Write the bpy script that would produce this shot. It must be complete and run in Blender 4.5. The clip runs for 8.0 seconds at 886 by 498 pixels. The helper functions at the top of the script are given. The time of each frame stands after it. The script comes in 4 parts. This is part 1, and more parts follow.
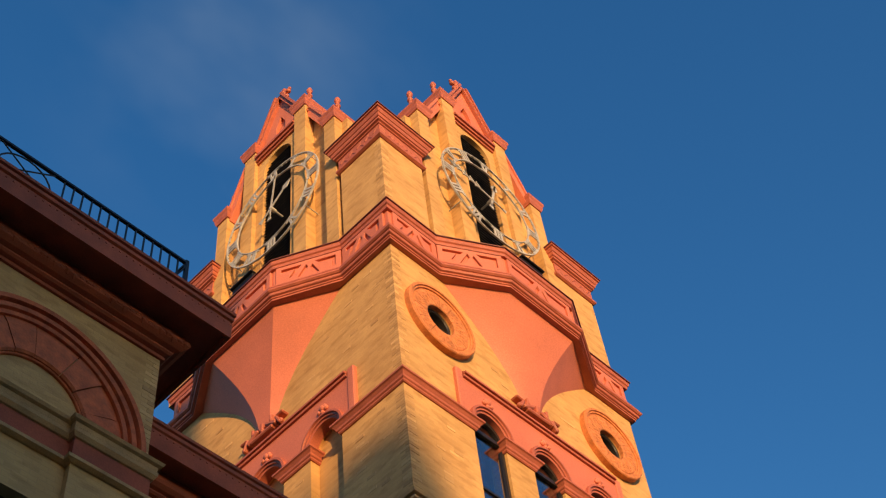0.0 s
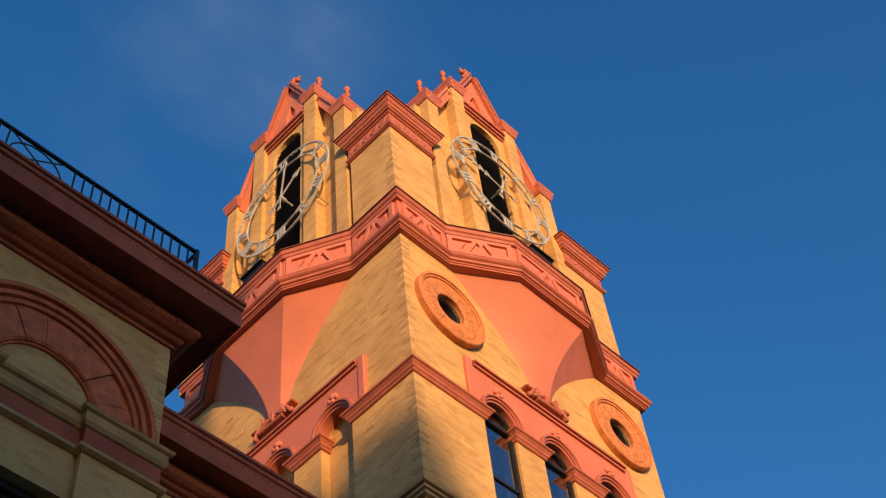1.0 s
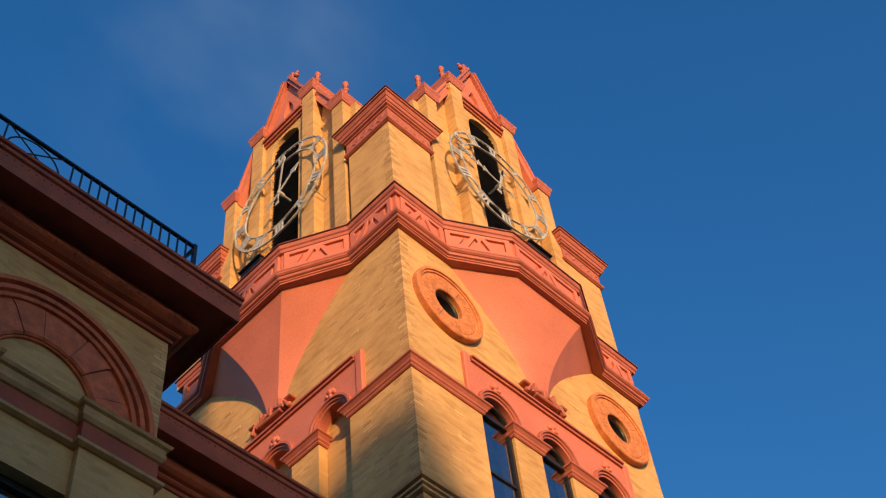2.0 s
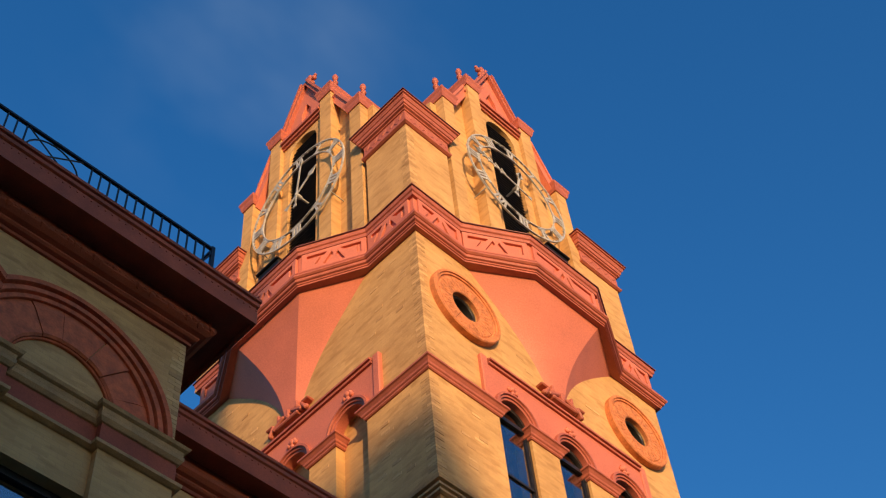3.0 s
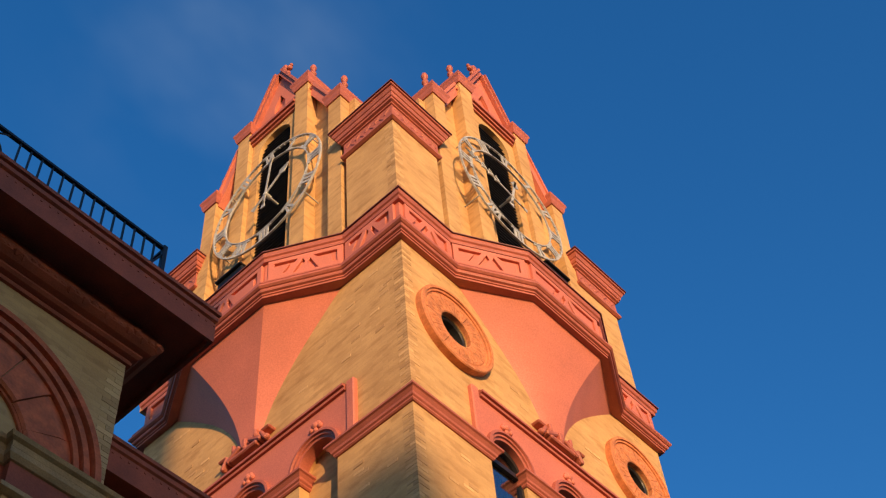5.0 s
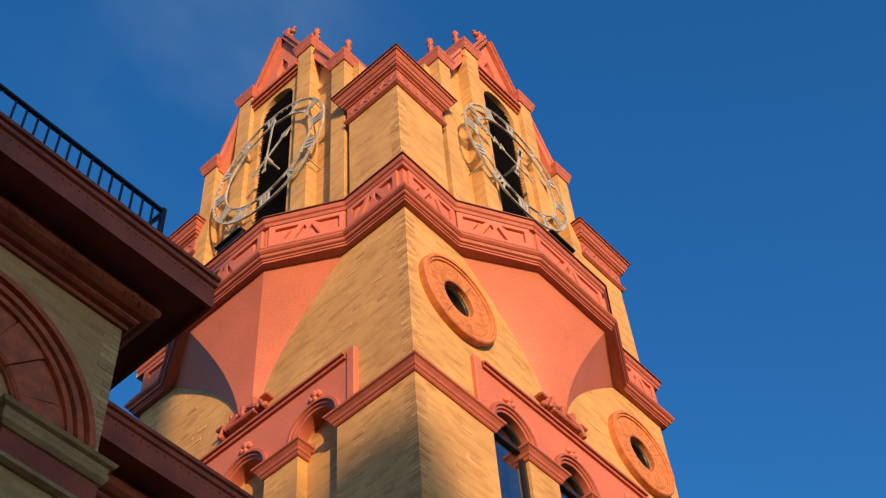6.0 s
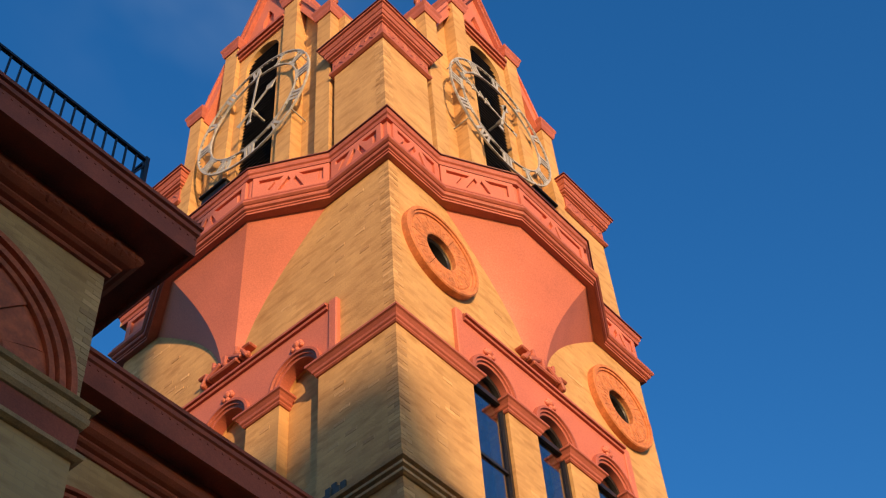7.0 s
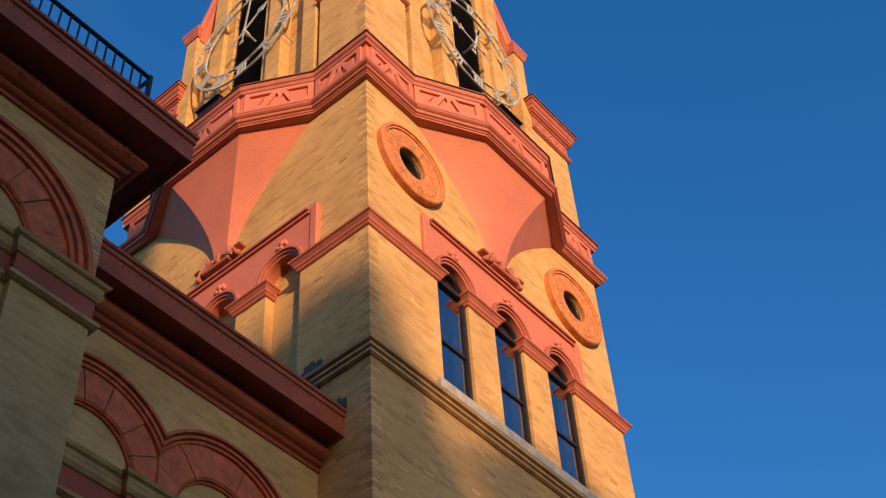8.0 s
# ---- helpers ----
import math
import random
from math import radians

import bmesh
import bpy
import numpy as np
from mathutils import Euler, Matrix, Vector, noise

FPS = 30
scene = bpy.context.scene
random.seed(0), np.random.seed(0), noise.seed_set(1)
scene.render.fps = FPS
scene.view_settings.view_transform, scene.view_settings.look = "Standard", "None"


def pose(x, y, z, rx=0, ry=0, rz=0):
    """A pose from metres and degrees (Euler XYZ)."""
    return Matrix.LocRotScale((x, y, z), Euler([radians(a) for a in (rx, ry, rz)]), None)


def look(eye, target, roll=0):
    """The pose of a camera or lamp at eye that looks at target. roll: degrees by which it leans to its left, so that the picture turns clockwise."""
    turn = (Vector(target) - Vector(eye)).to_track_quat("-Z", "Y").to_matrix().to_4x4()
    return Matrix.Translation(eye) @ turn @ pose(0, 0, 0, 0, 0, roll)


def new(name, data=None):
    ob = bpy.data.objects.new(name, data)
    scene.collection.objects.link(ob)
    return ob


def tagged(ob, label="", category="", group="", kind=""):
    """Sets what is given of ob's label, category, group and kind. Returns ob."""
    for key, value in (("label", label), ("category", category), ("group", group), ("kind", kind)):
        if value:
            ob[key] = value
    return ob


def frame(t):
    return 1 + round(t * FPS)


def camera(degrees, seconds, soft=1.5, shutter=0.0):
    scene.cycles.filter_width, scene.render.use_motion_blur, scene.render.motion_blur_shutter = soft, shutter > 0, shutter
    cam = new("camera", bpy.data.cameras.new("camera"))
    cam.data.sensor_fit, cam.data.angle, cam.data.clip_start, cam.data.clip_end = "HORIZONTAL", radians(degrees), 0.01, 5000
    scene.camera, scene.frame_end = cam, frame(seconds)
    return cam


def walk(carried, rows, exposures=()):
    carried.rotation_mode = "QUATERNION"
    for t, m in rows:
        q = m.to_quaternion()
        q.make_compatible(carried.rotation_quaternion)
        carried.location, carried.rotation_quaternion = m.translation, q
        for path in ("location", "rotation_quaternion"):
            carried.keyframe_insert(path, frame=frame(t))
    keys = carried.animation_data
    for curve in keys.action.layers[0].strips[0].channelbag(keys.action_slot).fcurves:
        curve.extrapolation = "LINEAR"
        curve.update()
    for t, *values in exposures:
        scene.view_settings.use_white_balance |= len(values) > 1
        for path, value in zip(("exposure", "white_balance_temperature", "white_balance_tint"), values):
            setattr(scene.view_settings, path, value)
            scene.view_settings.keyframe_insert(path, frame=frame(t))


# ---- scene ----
cam = camera(35.860, 8.0, soft=1.22)
# eye, yaw to the left of +y, pitch up and roll, in degrees
PATH = [
    (0.0, -10.946, -9.923, 1.630, -51.591, 54.842, -8.579),
    (0.5, -10.946, -9.923, 1.630, -51.200, 54.543, -8.171),
    (1.0, -10.946, -9.923, 1.630, -50.774, 54.448, -7.965),
    (1.5, -10.946, -9.923, 1.630, -50.910, 54.377, -7.871),
    (1.7, -10.946, -9.923, 1.630, -50.949, 54.318, -7.990),
    (2.8, -10.946, -9.923, 1.630, -50.206, 54.163, -7.231),
    (3.0, -10.946, -9.923, 1.630, -49.653, 54.439, -6.885),
    (3.5, -10.946, -9.923, 1.630, -48.931, 54.044, -5.246),
    (4.0, -10.946, -9.923, 1.630, -48.952, 54.634, -4.432),
    (4.5, -10.756, -9.643, 2.098, -51.210, 55.028, -6.032),
    (4.7, -10.255, -8.947, 3.260, -52.631, 55.128, -6.776),
    (5.0, -9.790, -8.348, 4.290, -52.544, 54.908, -6.615),
    (5.8, -9.674, -8.198, 4.548, -52.196, 54.028, -5.970),
    (6.0, -9.638, -8.124, 4.607, -52.402, 53.664, -5.568),
    (6.5, -9.657, -8.172, 4.496, -52.760, 52.627, -5.416),
    (7.0, -9.631, -8.200, 4.476, -53.004, 51.767, -5.339),
    (7.5, -9.616, -8.235, 4.417, -52.897, 51.194, -5.208),
    (7.7, -9.732, -8.404, 4.071, -53.188, 50.212, -5.378),
    (8.0, -10.555, -9.436, 2.375, -52.867, 48.325, -4.355),
]


def eye_pose(x, y, z, yaw, pitch, roll):
    return pose(x, y, z, 90 + pitch, 0, yaw) @ pose(0, 0, 0, 0, 0, roll)


walk(cam, [(t, eye_pose(*row)) for t, *row in PATH], [(0.0, 0.02, 8050, 15), (0.7, 0.02, 7650, 15), (1.7, 0.02, 7350, 15), (3.4, 0.02, 6980, 15), (4.5, 0.02, 6850, 15), (8.0, 0.02, 6900, 15)])

# ---------------------------------------------------------------- light
SUN_AZ, SUN_EL = (-0.507, -0.862), radians(7)
world = bpy.data.worlds.new("evening_sky")
scene.world = world
world.use_nodes = True
wn, wl = world.node_tree.nodes, world.node_tree.links
wn.clear()
sky = wn.new("ShaderNodeTexSky")
sky.sky_type, sky.sun_disc = "NISHITA", False
sky.sun_elevation = radians(8.7)
sky.sun_rotation = math.atan2(SUN_AZ[0], SUN_AZ[1])
sky.air_density, sky.dust_density, sky.ozone_density = 1.2, 1.35, 4.0
coord = wn.new("ShaderNodeTexCoord")
cloud_map = wn.new("ShaderNodeMapping")
cloud_map.inputs["Scale"].default_value = (2.2, 3.4, 2.6)
cloud = wn.new("ShaderNodeTexNoise")
cloud.inputs["Scale"].default_value, cloud.inputs["Detail"].default_value = 3.6, 3.0
cloud_ramp = wn.new("ShaderNodeValToRGB")
cloud_ramp.color_ramp.elements[0].position, cloud_ramp.color_ramp.elements[1].position = 0.38, 0.75
cloud_mul = wn.new("ShaderNodeMath")
cloud_mul.operation, cloud_mul.inputs[1].default_value = "MULTIPLY", 0.075
cloud_mix = wn.new("ShaderNodeMixRGB")
cloud_mix.inputs["Color2"].default_value = (2.6, 3.3, 3.6, 1)
sky_bg = wn.new("ShaderNodeBackground")
sky_bg.inputs["Strength"].default_value = 0.275
sky_out = wn.new("ShaderNodeOutputWorld")
wl.new(coord.outputs["Generated"], cloud_map.inputs["Vector"])
wl.new(cloud_map.outputs["Vector"], cloud.inputs["Vector"])
wl.new(cloud.outputs["Fac"], cloud_ramp.inputs["Fac"])
near = wn.new("ShaderNodeVectorMath")
near.operation, near.inputs[1].default_value = "DISTANCE", (0.26, 0.365, 0.893)
near_ramp = wn.new("ShaderNodeMapRange")
near_ramp.inputs["From Min"].default_value, near_ramp.inputs["From Max"].default_value = 0.16, 0.03
near_mul = wn.new("ShaderNodeMath")
near_mul.operation = "MULTIPLY"
wl.new(coord.outputs["Generated"], near.inputs[0])
wl.new(near.outputs["Value"], near_ramp.inputs["Value"])
wl.new(near_ramp.outputs["Result"], near_mul.inputs[0])
wl.new(cloud_ramp.outputs["Color"], near_mul.inputs[1])
wl.new(near_mul.outputs[0], cloud_mul.inputs[0])
wl.new(cloud_mul.outputs[0], cloud_mix.inputs["Fac"])
sky_rich = wn.new("ShaderNodeHueSaturation")
sky_rich.inputs["Saturation"].default_value, sky_rich.inputs["Hue"].default_value = 1.215, 0.5075
wl.new(sky.outputs["Color"], sky_rich.inputs["Color"])
wl.new(sky_rich.outputs["Color"], cloud_mix.inputs["Color1"])
wl.new(cloud_mix.outputs["Color"], sky_bg.inputs["Color"])
wl.new(sky_bg.outputs["Background"], sky_out.inputs["Surface"])

sun_data = bpy.data.lights.new("sun", "SUN")
sun_data.energy, sun_data.angle, sun_data.color = 4.9, radians(0.8), (1.0, 0.63, 0.32)
sun = new("sun", sun_data)
sun_from = Vector((SUN_AZ[0] * math.cos(SUN_EL), SUN_AZ[1] * math.cos(SUN_EL), math.sin(SUN_EL)))
sun.matrix_world = look(sun_from * 60, (0, 0, 0))


# ---------------------------------------------------------------- materials
def material(name, base, rough=0.6, metal=0.0, spread=0.12, scale=3.0, bump=0.2, stain=0.25, grain=60.0):
    m = bpy.data.materials.new(name)
    m.use_nodes = True
    n, l = m.node_tree.nodes, m.node_tree.links
    b = n["Principled BSDF"]
    b.inputs["Roughness"].default_value, b.inputs["Metallic"].default_value = rough, metal
    tc = n.new("ShaderNodeTexCoord")
    big = n.new("ShaderNodeTexNoise")
    big.inputs["Scale"].default_value, big.inputs["Detail"].default_value = scale, 6.0
    fine = n.new("ShaderNodeTexNoise")
    fine.inputs["Scale"].default_value, fine.inputs["Detail"].default_value = grain, 4.0
    l.new(tc.outputs["Object"], big.inputs["Vector"])
    l.new(tc.outputs["Object"], fine.inputs["Vector"])
    ramp = n.new("ShaderNodeValToRGB")
    ramp.color_ramp.elements[0].position, ramp.color_ramp.elements[1].position = 0.3, 0.7
    ramp.color_ramp.elements[0].color = (*[c * (1 - stain) for c in base], 1)
    ramp.color_ramp.elements[1].color = (*[min(1, c * (1 + spread)) for c in base], 1)
    l.new(big.outputs["Fac"], ramp.inputs["Fac"])
    mix = n.new("ShaderNodeMixRGB")
    mix.blend_type, mix.inputs["Fac"].default_value = "OVERLAY", 0.35
    l.new(ramp.outputs["Color"], mix.inputs["Color1"])
    l.new(fine.outputs["Fac"], mix.inputs["Color2"])
    l.new(mix.outputs["Color"], b.inputs["Base Color"])
    bp = n.new("ShaderNodeBump")
    bp.inputs["Strength"].default_value, bp.inputs["Distance"].default_value = bump, 0.01
    l.new(fine.outputs["Fac"], bp.inputs["Height"])
    l.new(bp.outputs["Normal"], b.inputs["Normal"])
    return m


def brick_material(name, tones, mortar, bump=0.28):
    """Courses of brick at true size on upright walls that run along x or y."""
    m = bpy.data.materials.new(name)
    m.use_nodes = True
    n, l = m.node_tree.nodes, m.node_tree.links
    b = n["Principled BSDF"]
    b.inputs["Roughness"].default_value = 0.85
    geo = n.new("ShaderNodeNewGeometry")
    sep = n.new("ShaderNodeSeparateXYZ")
    add = n.new("ShaderNodeMath")
    com = n.new("ShaderNodeCombineXYZ")
    l.new(geo.outputs["Position"], sep.inputs[0])
    l.new(sep.outputs["X"], add.inputs[0])
    l.new(sep.outputs["Y"], add.inputs[1])
    l.new(add.outputs[0], com.inputs["X"])
    l.new(sep.outputs["Z"], com.inputs["Y"])
    br = n.new("ShaderNodeTexBrick")
    br.inputs["Scale"].default_value = 1.0
    br.inputs["Brick Width"].default_value, br.inputs["Row Height"].default_value = 0.215, 0.075
    br.inputs["Mortar Size"].default_value, br.inputs["Mortar Smooth"].default_value = 0.006, 0.3
    br.inputs["Color1"].default_value, br.inputs["Color2"].default_value = (*tones[0], 1), (*tones[1], 1)
    br.inputs["Mortar"].default_value = (*mortar, 1)
    br.inputs["Bias"].default_value = -0.35
    l.new(com.outputs[0], br.inputs["Vector"])
    # long dark streaks in single courses, and broad weathering
    st = n.new("ShaderNodeMapping")
    st.inputs["Scale"].default_value = (1.9, 6.2, 1.0)
    l.new(com.outputs[0], st.inputs["Vector"])
    sn = n.new("ShaderNodeTexNoise")
    sn.inputs["Scale"].default_value, sn.inputs["Detail"].default_value = 1.0, 3.0
    l.new(st.outputs[0], sn.inputs["Vector"])
    sr = n.new("ShaderNodeValToRGB")
    sr.color_ramp.elements[0].position, sr.color_ramp.elements[1].position = 0.34, 0.48
    sr.color_ramp.elements[0].color, sr.color_ramp.elements[1].color = (0.82, 0.775, 0.72, 1), (1, 1, 1, 1)
    l.new(sn.outputs["Fac"], sr.inputs["Fac"])
    big = n.new("ShaderNodeTexNoise")
    big.inputs["Scale"].default_value, big.inputs["Detail"].default_value = 0.9, 5.0
    l.new(geo.outputs["Position"], big.inputs["Vector"])
    wr = n.new("ShaderNodeValToRGB")
    wr.color_ramp.elements[0].position, wr.color_ramp.elements[1].position = 0.3, 0.65
    wr.color_ramp.elements[0].color, wr.color_ramp.elements[1].color = (0.78, 0.75, 0.72, 1), (1.0, 1.0, 1.0, 1)
    l.new(big.outputs["Fac"], wr.inputs["Fac"])
    m1, m2 = n.new("ShaderNodeMixRGB"), n.new("ShaderNodeMixRGB")
    m1.blend_type = m2.blend_type = "MULTIPLY"
    m1.inputs["Fac"].default_value = m2.inputs["Fac"].default_value = 1.0
    l.new(br.outputs["Color"], m1.inputs["Color1"])
    l.new(sr.outputs["Color"], m1.inputs["Color2"])
    l.new(m1.outputs[0], m2.inputs["Color1"])
    l.new(wr.outputs["Color"], m2.inputs["Color2"])
    l.new(m2.outputs[0], b.inputs["Base Color"])
    fine = n.new("ShaderNodeTexNoise")
    fine.inputs["Scale"].default_value = 35.0
    l.new(geo.outputs["Position"], fine.inputs["Vector"])
    hm = n.new("ShaderNodeMath")
    hm.operation = "MULTIPLY_ADD"
    hm.inputs[1].default_value = -1.0
    l.new(br.outputs["Fac"], hm.inputs[0])
    ha = n.new("ShaderNodeMath")
    ha.operation, ha.inputs[1].default_value = "MULTIPLY", 0.9
    l.new(fine.outputs["Fac"], ha.inputs[0])
    hs = n.new("ShaderNodeMath")
    l.new(ha.outputs[0], hs.inputs[0])
    l.new(sn.outputs["Fac"], hs.inputs[1])
    l.new(hs.outputs[0], hm.inputs[2])
    bp = n.new("ShaderNodeBump")
    bp.inputs["Strength"].default_value, bp.inputs["Distance"].default_value = bump, 0.02
    l.new(hm.outputs[0], bp.inputs["Height"])
    l.new(bp.outputs["Normal"], b.inputs["Normal"])
    return m


BRICK = brick_material("buff_brick", ((0.66, 0.40, 0.162), (0.54, 0.315, 0.12)), (0.60, 0.358, 0.156))
BRICK_ONE = bpy.data.materials.new("single_brick")
BRICK_ONE.use_nodes = True
bn, bl = BRICK_ONE.node_tree.nodes, BRICK_ONE.node_tree.links
b1 = bn["Principled BSDF"]
b1.inputs["Roughness"].default_value = 0.85
b_info, b_ramp, b_noise, b_mix, b_bump = (bn.new(t) for t in ("ShaderNodeObjectInfo", "ShaderNodeValToRGB", "ShaderNodeTexNoise", "ShaderNodeMixRGB", "ShaderNodeBump"))
b_ramp.color_ramp.elements[0].color, b_ramp.color_ramp.elements[1].color = (0.42, 0.235, 0.093, 1), (0.70, 0.44, 0.20, 1)
b_noise.inputs["Scale"].default_value = 25.0
b_mix.blend_type, b_mix.inputs["Fac"].default_value = "OVERLAY", 0.4
b_bump.inputs["Strength"].default_value, b_bump.inputs["Distance"].default_value = 0.4, 0.01
bl.new(b_info.outputs["Random"], b_ramp.inputs["Fac"])
bl.new(b_ramp.outputs["Color"], b_mix.inputs["Color1"])
bl.new(b_noise.outputs["Fac"], b_mix.inputs["Color2"])
bl.new(b_mix.outputs["Color"], b1.inputs["Base Color"])
bl.new(b_noise.outputs["Fac"], b_bump.inputs["Height"])
bl.new(b_bump.outputs["Normal"], b1.inputs["Normal"])
PINK = material("salmon_paint", (0.61, 0.183, 0.115), 0.6, stain=0.12, spread=0.06, scale=1.3, bump=0.12, grain=40)
PINK_TRIM = material("terracotta_paint", (0.44, 0.122, 0.078), 0.6, stain=0.14, spread=0.08, scale=5, bump=0.15)
TERRA = material("terracotta_block", (0.62, 0.22, 0.08), 0.75, stain=0.3, spread=0.15, scale=7, bump=0.5, grain=30)
TERRA_RED = material("red_terracotta", (0.60, 0.13, 0.044), 0.75, stain=0.3, spread=0.2, scale=6, bump=0.5, grain=30)
WINE = material("dull_red_paint", (0.40, 0.08, 0.031), 0.75, stain=0.3, spread=0.1, scale=2.5)
STONE = material("pale_sill_stone", (0.50, 0.47, 0.42), 0.85, stain=0.35, scale=6, bump=0.5)
BUFFSTONE = material("buff_moulding_stone", (0.50, 0.29, 0.122), 0.8, stain=0.3, scale=4, bump=0.4)
LEAD = material("weathered_lead", (0.075, 0.085, 0.08), 0.6, 0.3, stain=0.3, scale=5)
ROOF = material("red_roof_metal", (0.22, 0.07, 0.06), 0.5, stain=0.3, scale=3)
IRON = material("black_iron", (0.012, 0.013, 0.016), 0.45, 0.3, stain=0.2)
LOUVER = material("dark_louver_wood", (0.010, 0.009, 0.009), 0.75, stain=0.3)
# near-black that carries the darkness of unlit insides in its colour
UNLIT_BLACK = material("unlit_inside_black", (0.006, 0.006, 0.006), 0.95, stain=0.1)
FRAME = material("dark_window_paint", (0.018, 0.017, 0.018), 0.4, stain=0.2)
DIAL = material("grey_dial_metal", (0.47, 0.48, 0.47), 0.5, 0.0, stain=0.4, scale=8)
CURTAIN = material("faded_red_curtain", (0.30, 0.12, 0.10), 0.9, stain=0.4, scale=6)
ASPHALT = material("asphalt", (0.05, 0.05, 0.052), 0.9, stain=0.3, scale=0.4, grain=90)
PAVING = material("concrete_paving", (0.30, 0.29, 0.27), 0.9, stain=0.25, scale=0.8)
PLASTER = material("plain_plaster", (0.22, 0.15, 0.09), 0.9, stain=0.2, scale=0.7)
BARK = material("bark", (0.10, 0.075, 0.05), 0.95, stain=0.4, scale=8, bump=0.8)
LEAF = material("leaf", (0.06, 0.09, 0.03), 0.7, stain=0.4, scale=4)
GLASS = bpy.data.materials.new("window_glass")
GLASS.use_nodes = True
gb = GLASS.node_tree.nodes["Principled BSDF"]
gb.inputs["Base Color"].default_value = (0.75, 0.82, 0.88, 1)
gb.inputs["Roughness"].default_value, gb.inputs["IOR"].default_value = 0.03, 2.9
gb.inputs["Transmission Weight"].default_value = 1.0


# ---------------------------------------------------------------- mesh helpers
def thing(name, x, y, z, label, category, group="", kind=""):
    ob = new(name)
    ob.location = (x, y, z)
    ob.empty_display_size = 0.3
    return tagged(ob, label, category, group, kind)


def part(name, data, mat, parent, label="", kind="", m=None):
    """data: a bmesh or a mesh, in world metres (or laid by m). One mesh object under parent."""
    if isinstance(data, bmesh.types.BMesh):
        me = bpy.data.meshes.new(name)
        bmesh.ops.recalc_face_normals(data, faces=data.faces)
        data.to_mesh(me)
        data.free()
        me.materials.append(mat)
    else:
        me = data
        if not me.materials:
            me.materials.append(mat)
    ob = new(name, me)
    if parent is not None:
        ob.parent = parent
        ob.matrix_parent_inverse = parent_world(parent).inverted()
    if m is not None:
        ob.matrix_basis = m
    return tagged(ob, label, kind=kind)


def parent_world(ob):
    m = Matrix.Translation(ob.location) if ob.type == "EMPTY" else ob.matrix_basis.copy()
    return m if ob.parent is None else (parent_world(ob.parent) @ ob.matrix_parent_inverse @ m)


def solid(bm, verts, faces):
    vs = [bm.verts.new(v) for v in verts]
    for f in faces:
        bm.faces.new([vs[i] for i in f])
    return vs


def box(bm, a, b, bevel=0.0):
    (x0, y0, z0), (x1, y1, z1) = a, b
    tmp = bmesh.new()
    solid(tmp, [(x0, y0, z0), (x1, y0, z0), (x1, y1, z0), (x0, y1, z0), (x0, y0, z1), (x1, y0, z1), (x1, y1, z1), (x0, y1, z1)],
          [(0, 3, 2, 1), (4, 5, 6, 7), (0, 1, 5, 4), (1, 2, 6, 5), (2, 3, 7, 6), (3, 0, 4, 7)])
    if bevel:
        bmesh.ops.bevel(tmp, geom=tmp.edges[:], offset=bevel, segments=1, affect="EDGES")
    merge(bm, tmp)
    return bm


def merge(bm, other, m=None):
    if m is not None:
        bmesh.ops.transform(other, matrix=m, verts=other.verts)
    me = bpy.data.meshes.new("scratch")
    other.to_mesh(me)
    other.free()
    bm.from_mesh(me)
    bpy.data.meshes.remove(me)
    return bm


def sweep(path, profile, closed=True):
    """A moulding: the profile, points (out, z), carried along a plan line with mitred corners; out is to the right of the way."""
    n = len(path)
    offs = []
    for i in range(n):
        p = Vector(path[i])
        d0 = (p - Vector(path[i - 1])).normalized() if closed or i else None
        d1 = (Vector(path[(i + 1) % n]) - p).normalized() if closed or i < n - 1 else None
        d0, d1 = d0 or d1, d1 or d0
        n0, n1 = Vector((d0.y, -d0.x)), Vector((d1.y, -d1.x))
        offs.append((n0 + n1) / (1 + n0.dot(n1)))
    bm = bmesh.new()
    rings = [[bm.verts.new((path[i][0] + o * offs[i].x, path[i][1] + o * offs[i].y, z)) for o, z in profile] for i in range(n)]
    k = len(profile)
    for i in range(n if closed else n - 1):
        a, b = rings[i], rings[(i + 1) % n]
        for j in range(k):
            bm.faces.new((a[j], b[j], b[(j + 1) % k], a[(j + 1) % k]))
    if not closed:
        bm.faces.new(rings[0])
        bm.faces.new(rings[-1][::-1])
    return bm


def plate(outline, holes, depth, bevel=0.0):
    """A flat sheet in local u, v with holes, from w = -depth to w = 0, as a mesh."""
    cu = bpy.data.curves.new("plate", "CURVE")
    cu.dimensions, cu.fill_mode = "2D", "BOTH"
    cu.extrude = depth / 2 - bevel
    cu.bevel_depth, cu.bevel_resolution = bevel, 0
    for ring in (outline, *holes):
        sp = cu.splines.new("POLY")
        sp.points.add(len(ring) - 1)
        for q, (u, v) in zip(sp.points, ring):
            q.co = (u, v, 0, 1)
        sp.use_cyclic_u = True
    ob = bpy.data.objects.new("plate", cu)
    me = bpy.data.meshes.new_from_object(ob)
    bpy.data.objects.remove(ob)
    bpy.data.curves.remove(cu)
    bm = bmesh.new()
    bm.from_mesh(me)
    bmesh.ops.transform(bm, matrix=Matrix.Translation((0, 0, -depth / 2)), verts=bm.verts)
    bmesh.ops.remove_doubles(bm, verts=bm.verts, dist=0.0005)
    bmesh.ops.recalc_face_normals(bm, faces=bm.faces)
    for f in bm.faces:
        f.smooth = False
    bm.to_mesh(me)
    bm.free()
    return me


def plate_bm(outline, holes, depth, m=None):
    me = plate(outline, holes, depth)
    bm = bmesh.new()
    bm.from_mesh(me)
    bpy.data.meshes.remove(me)
    if m is not None:
        bmesh.ops.transform(bm, matrix=m, verts=bm.verts)
    return bm


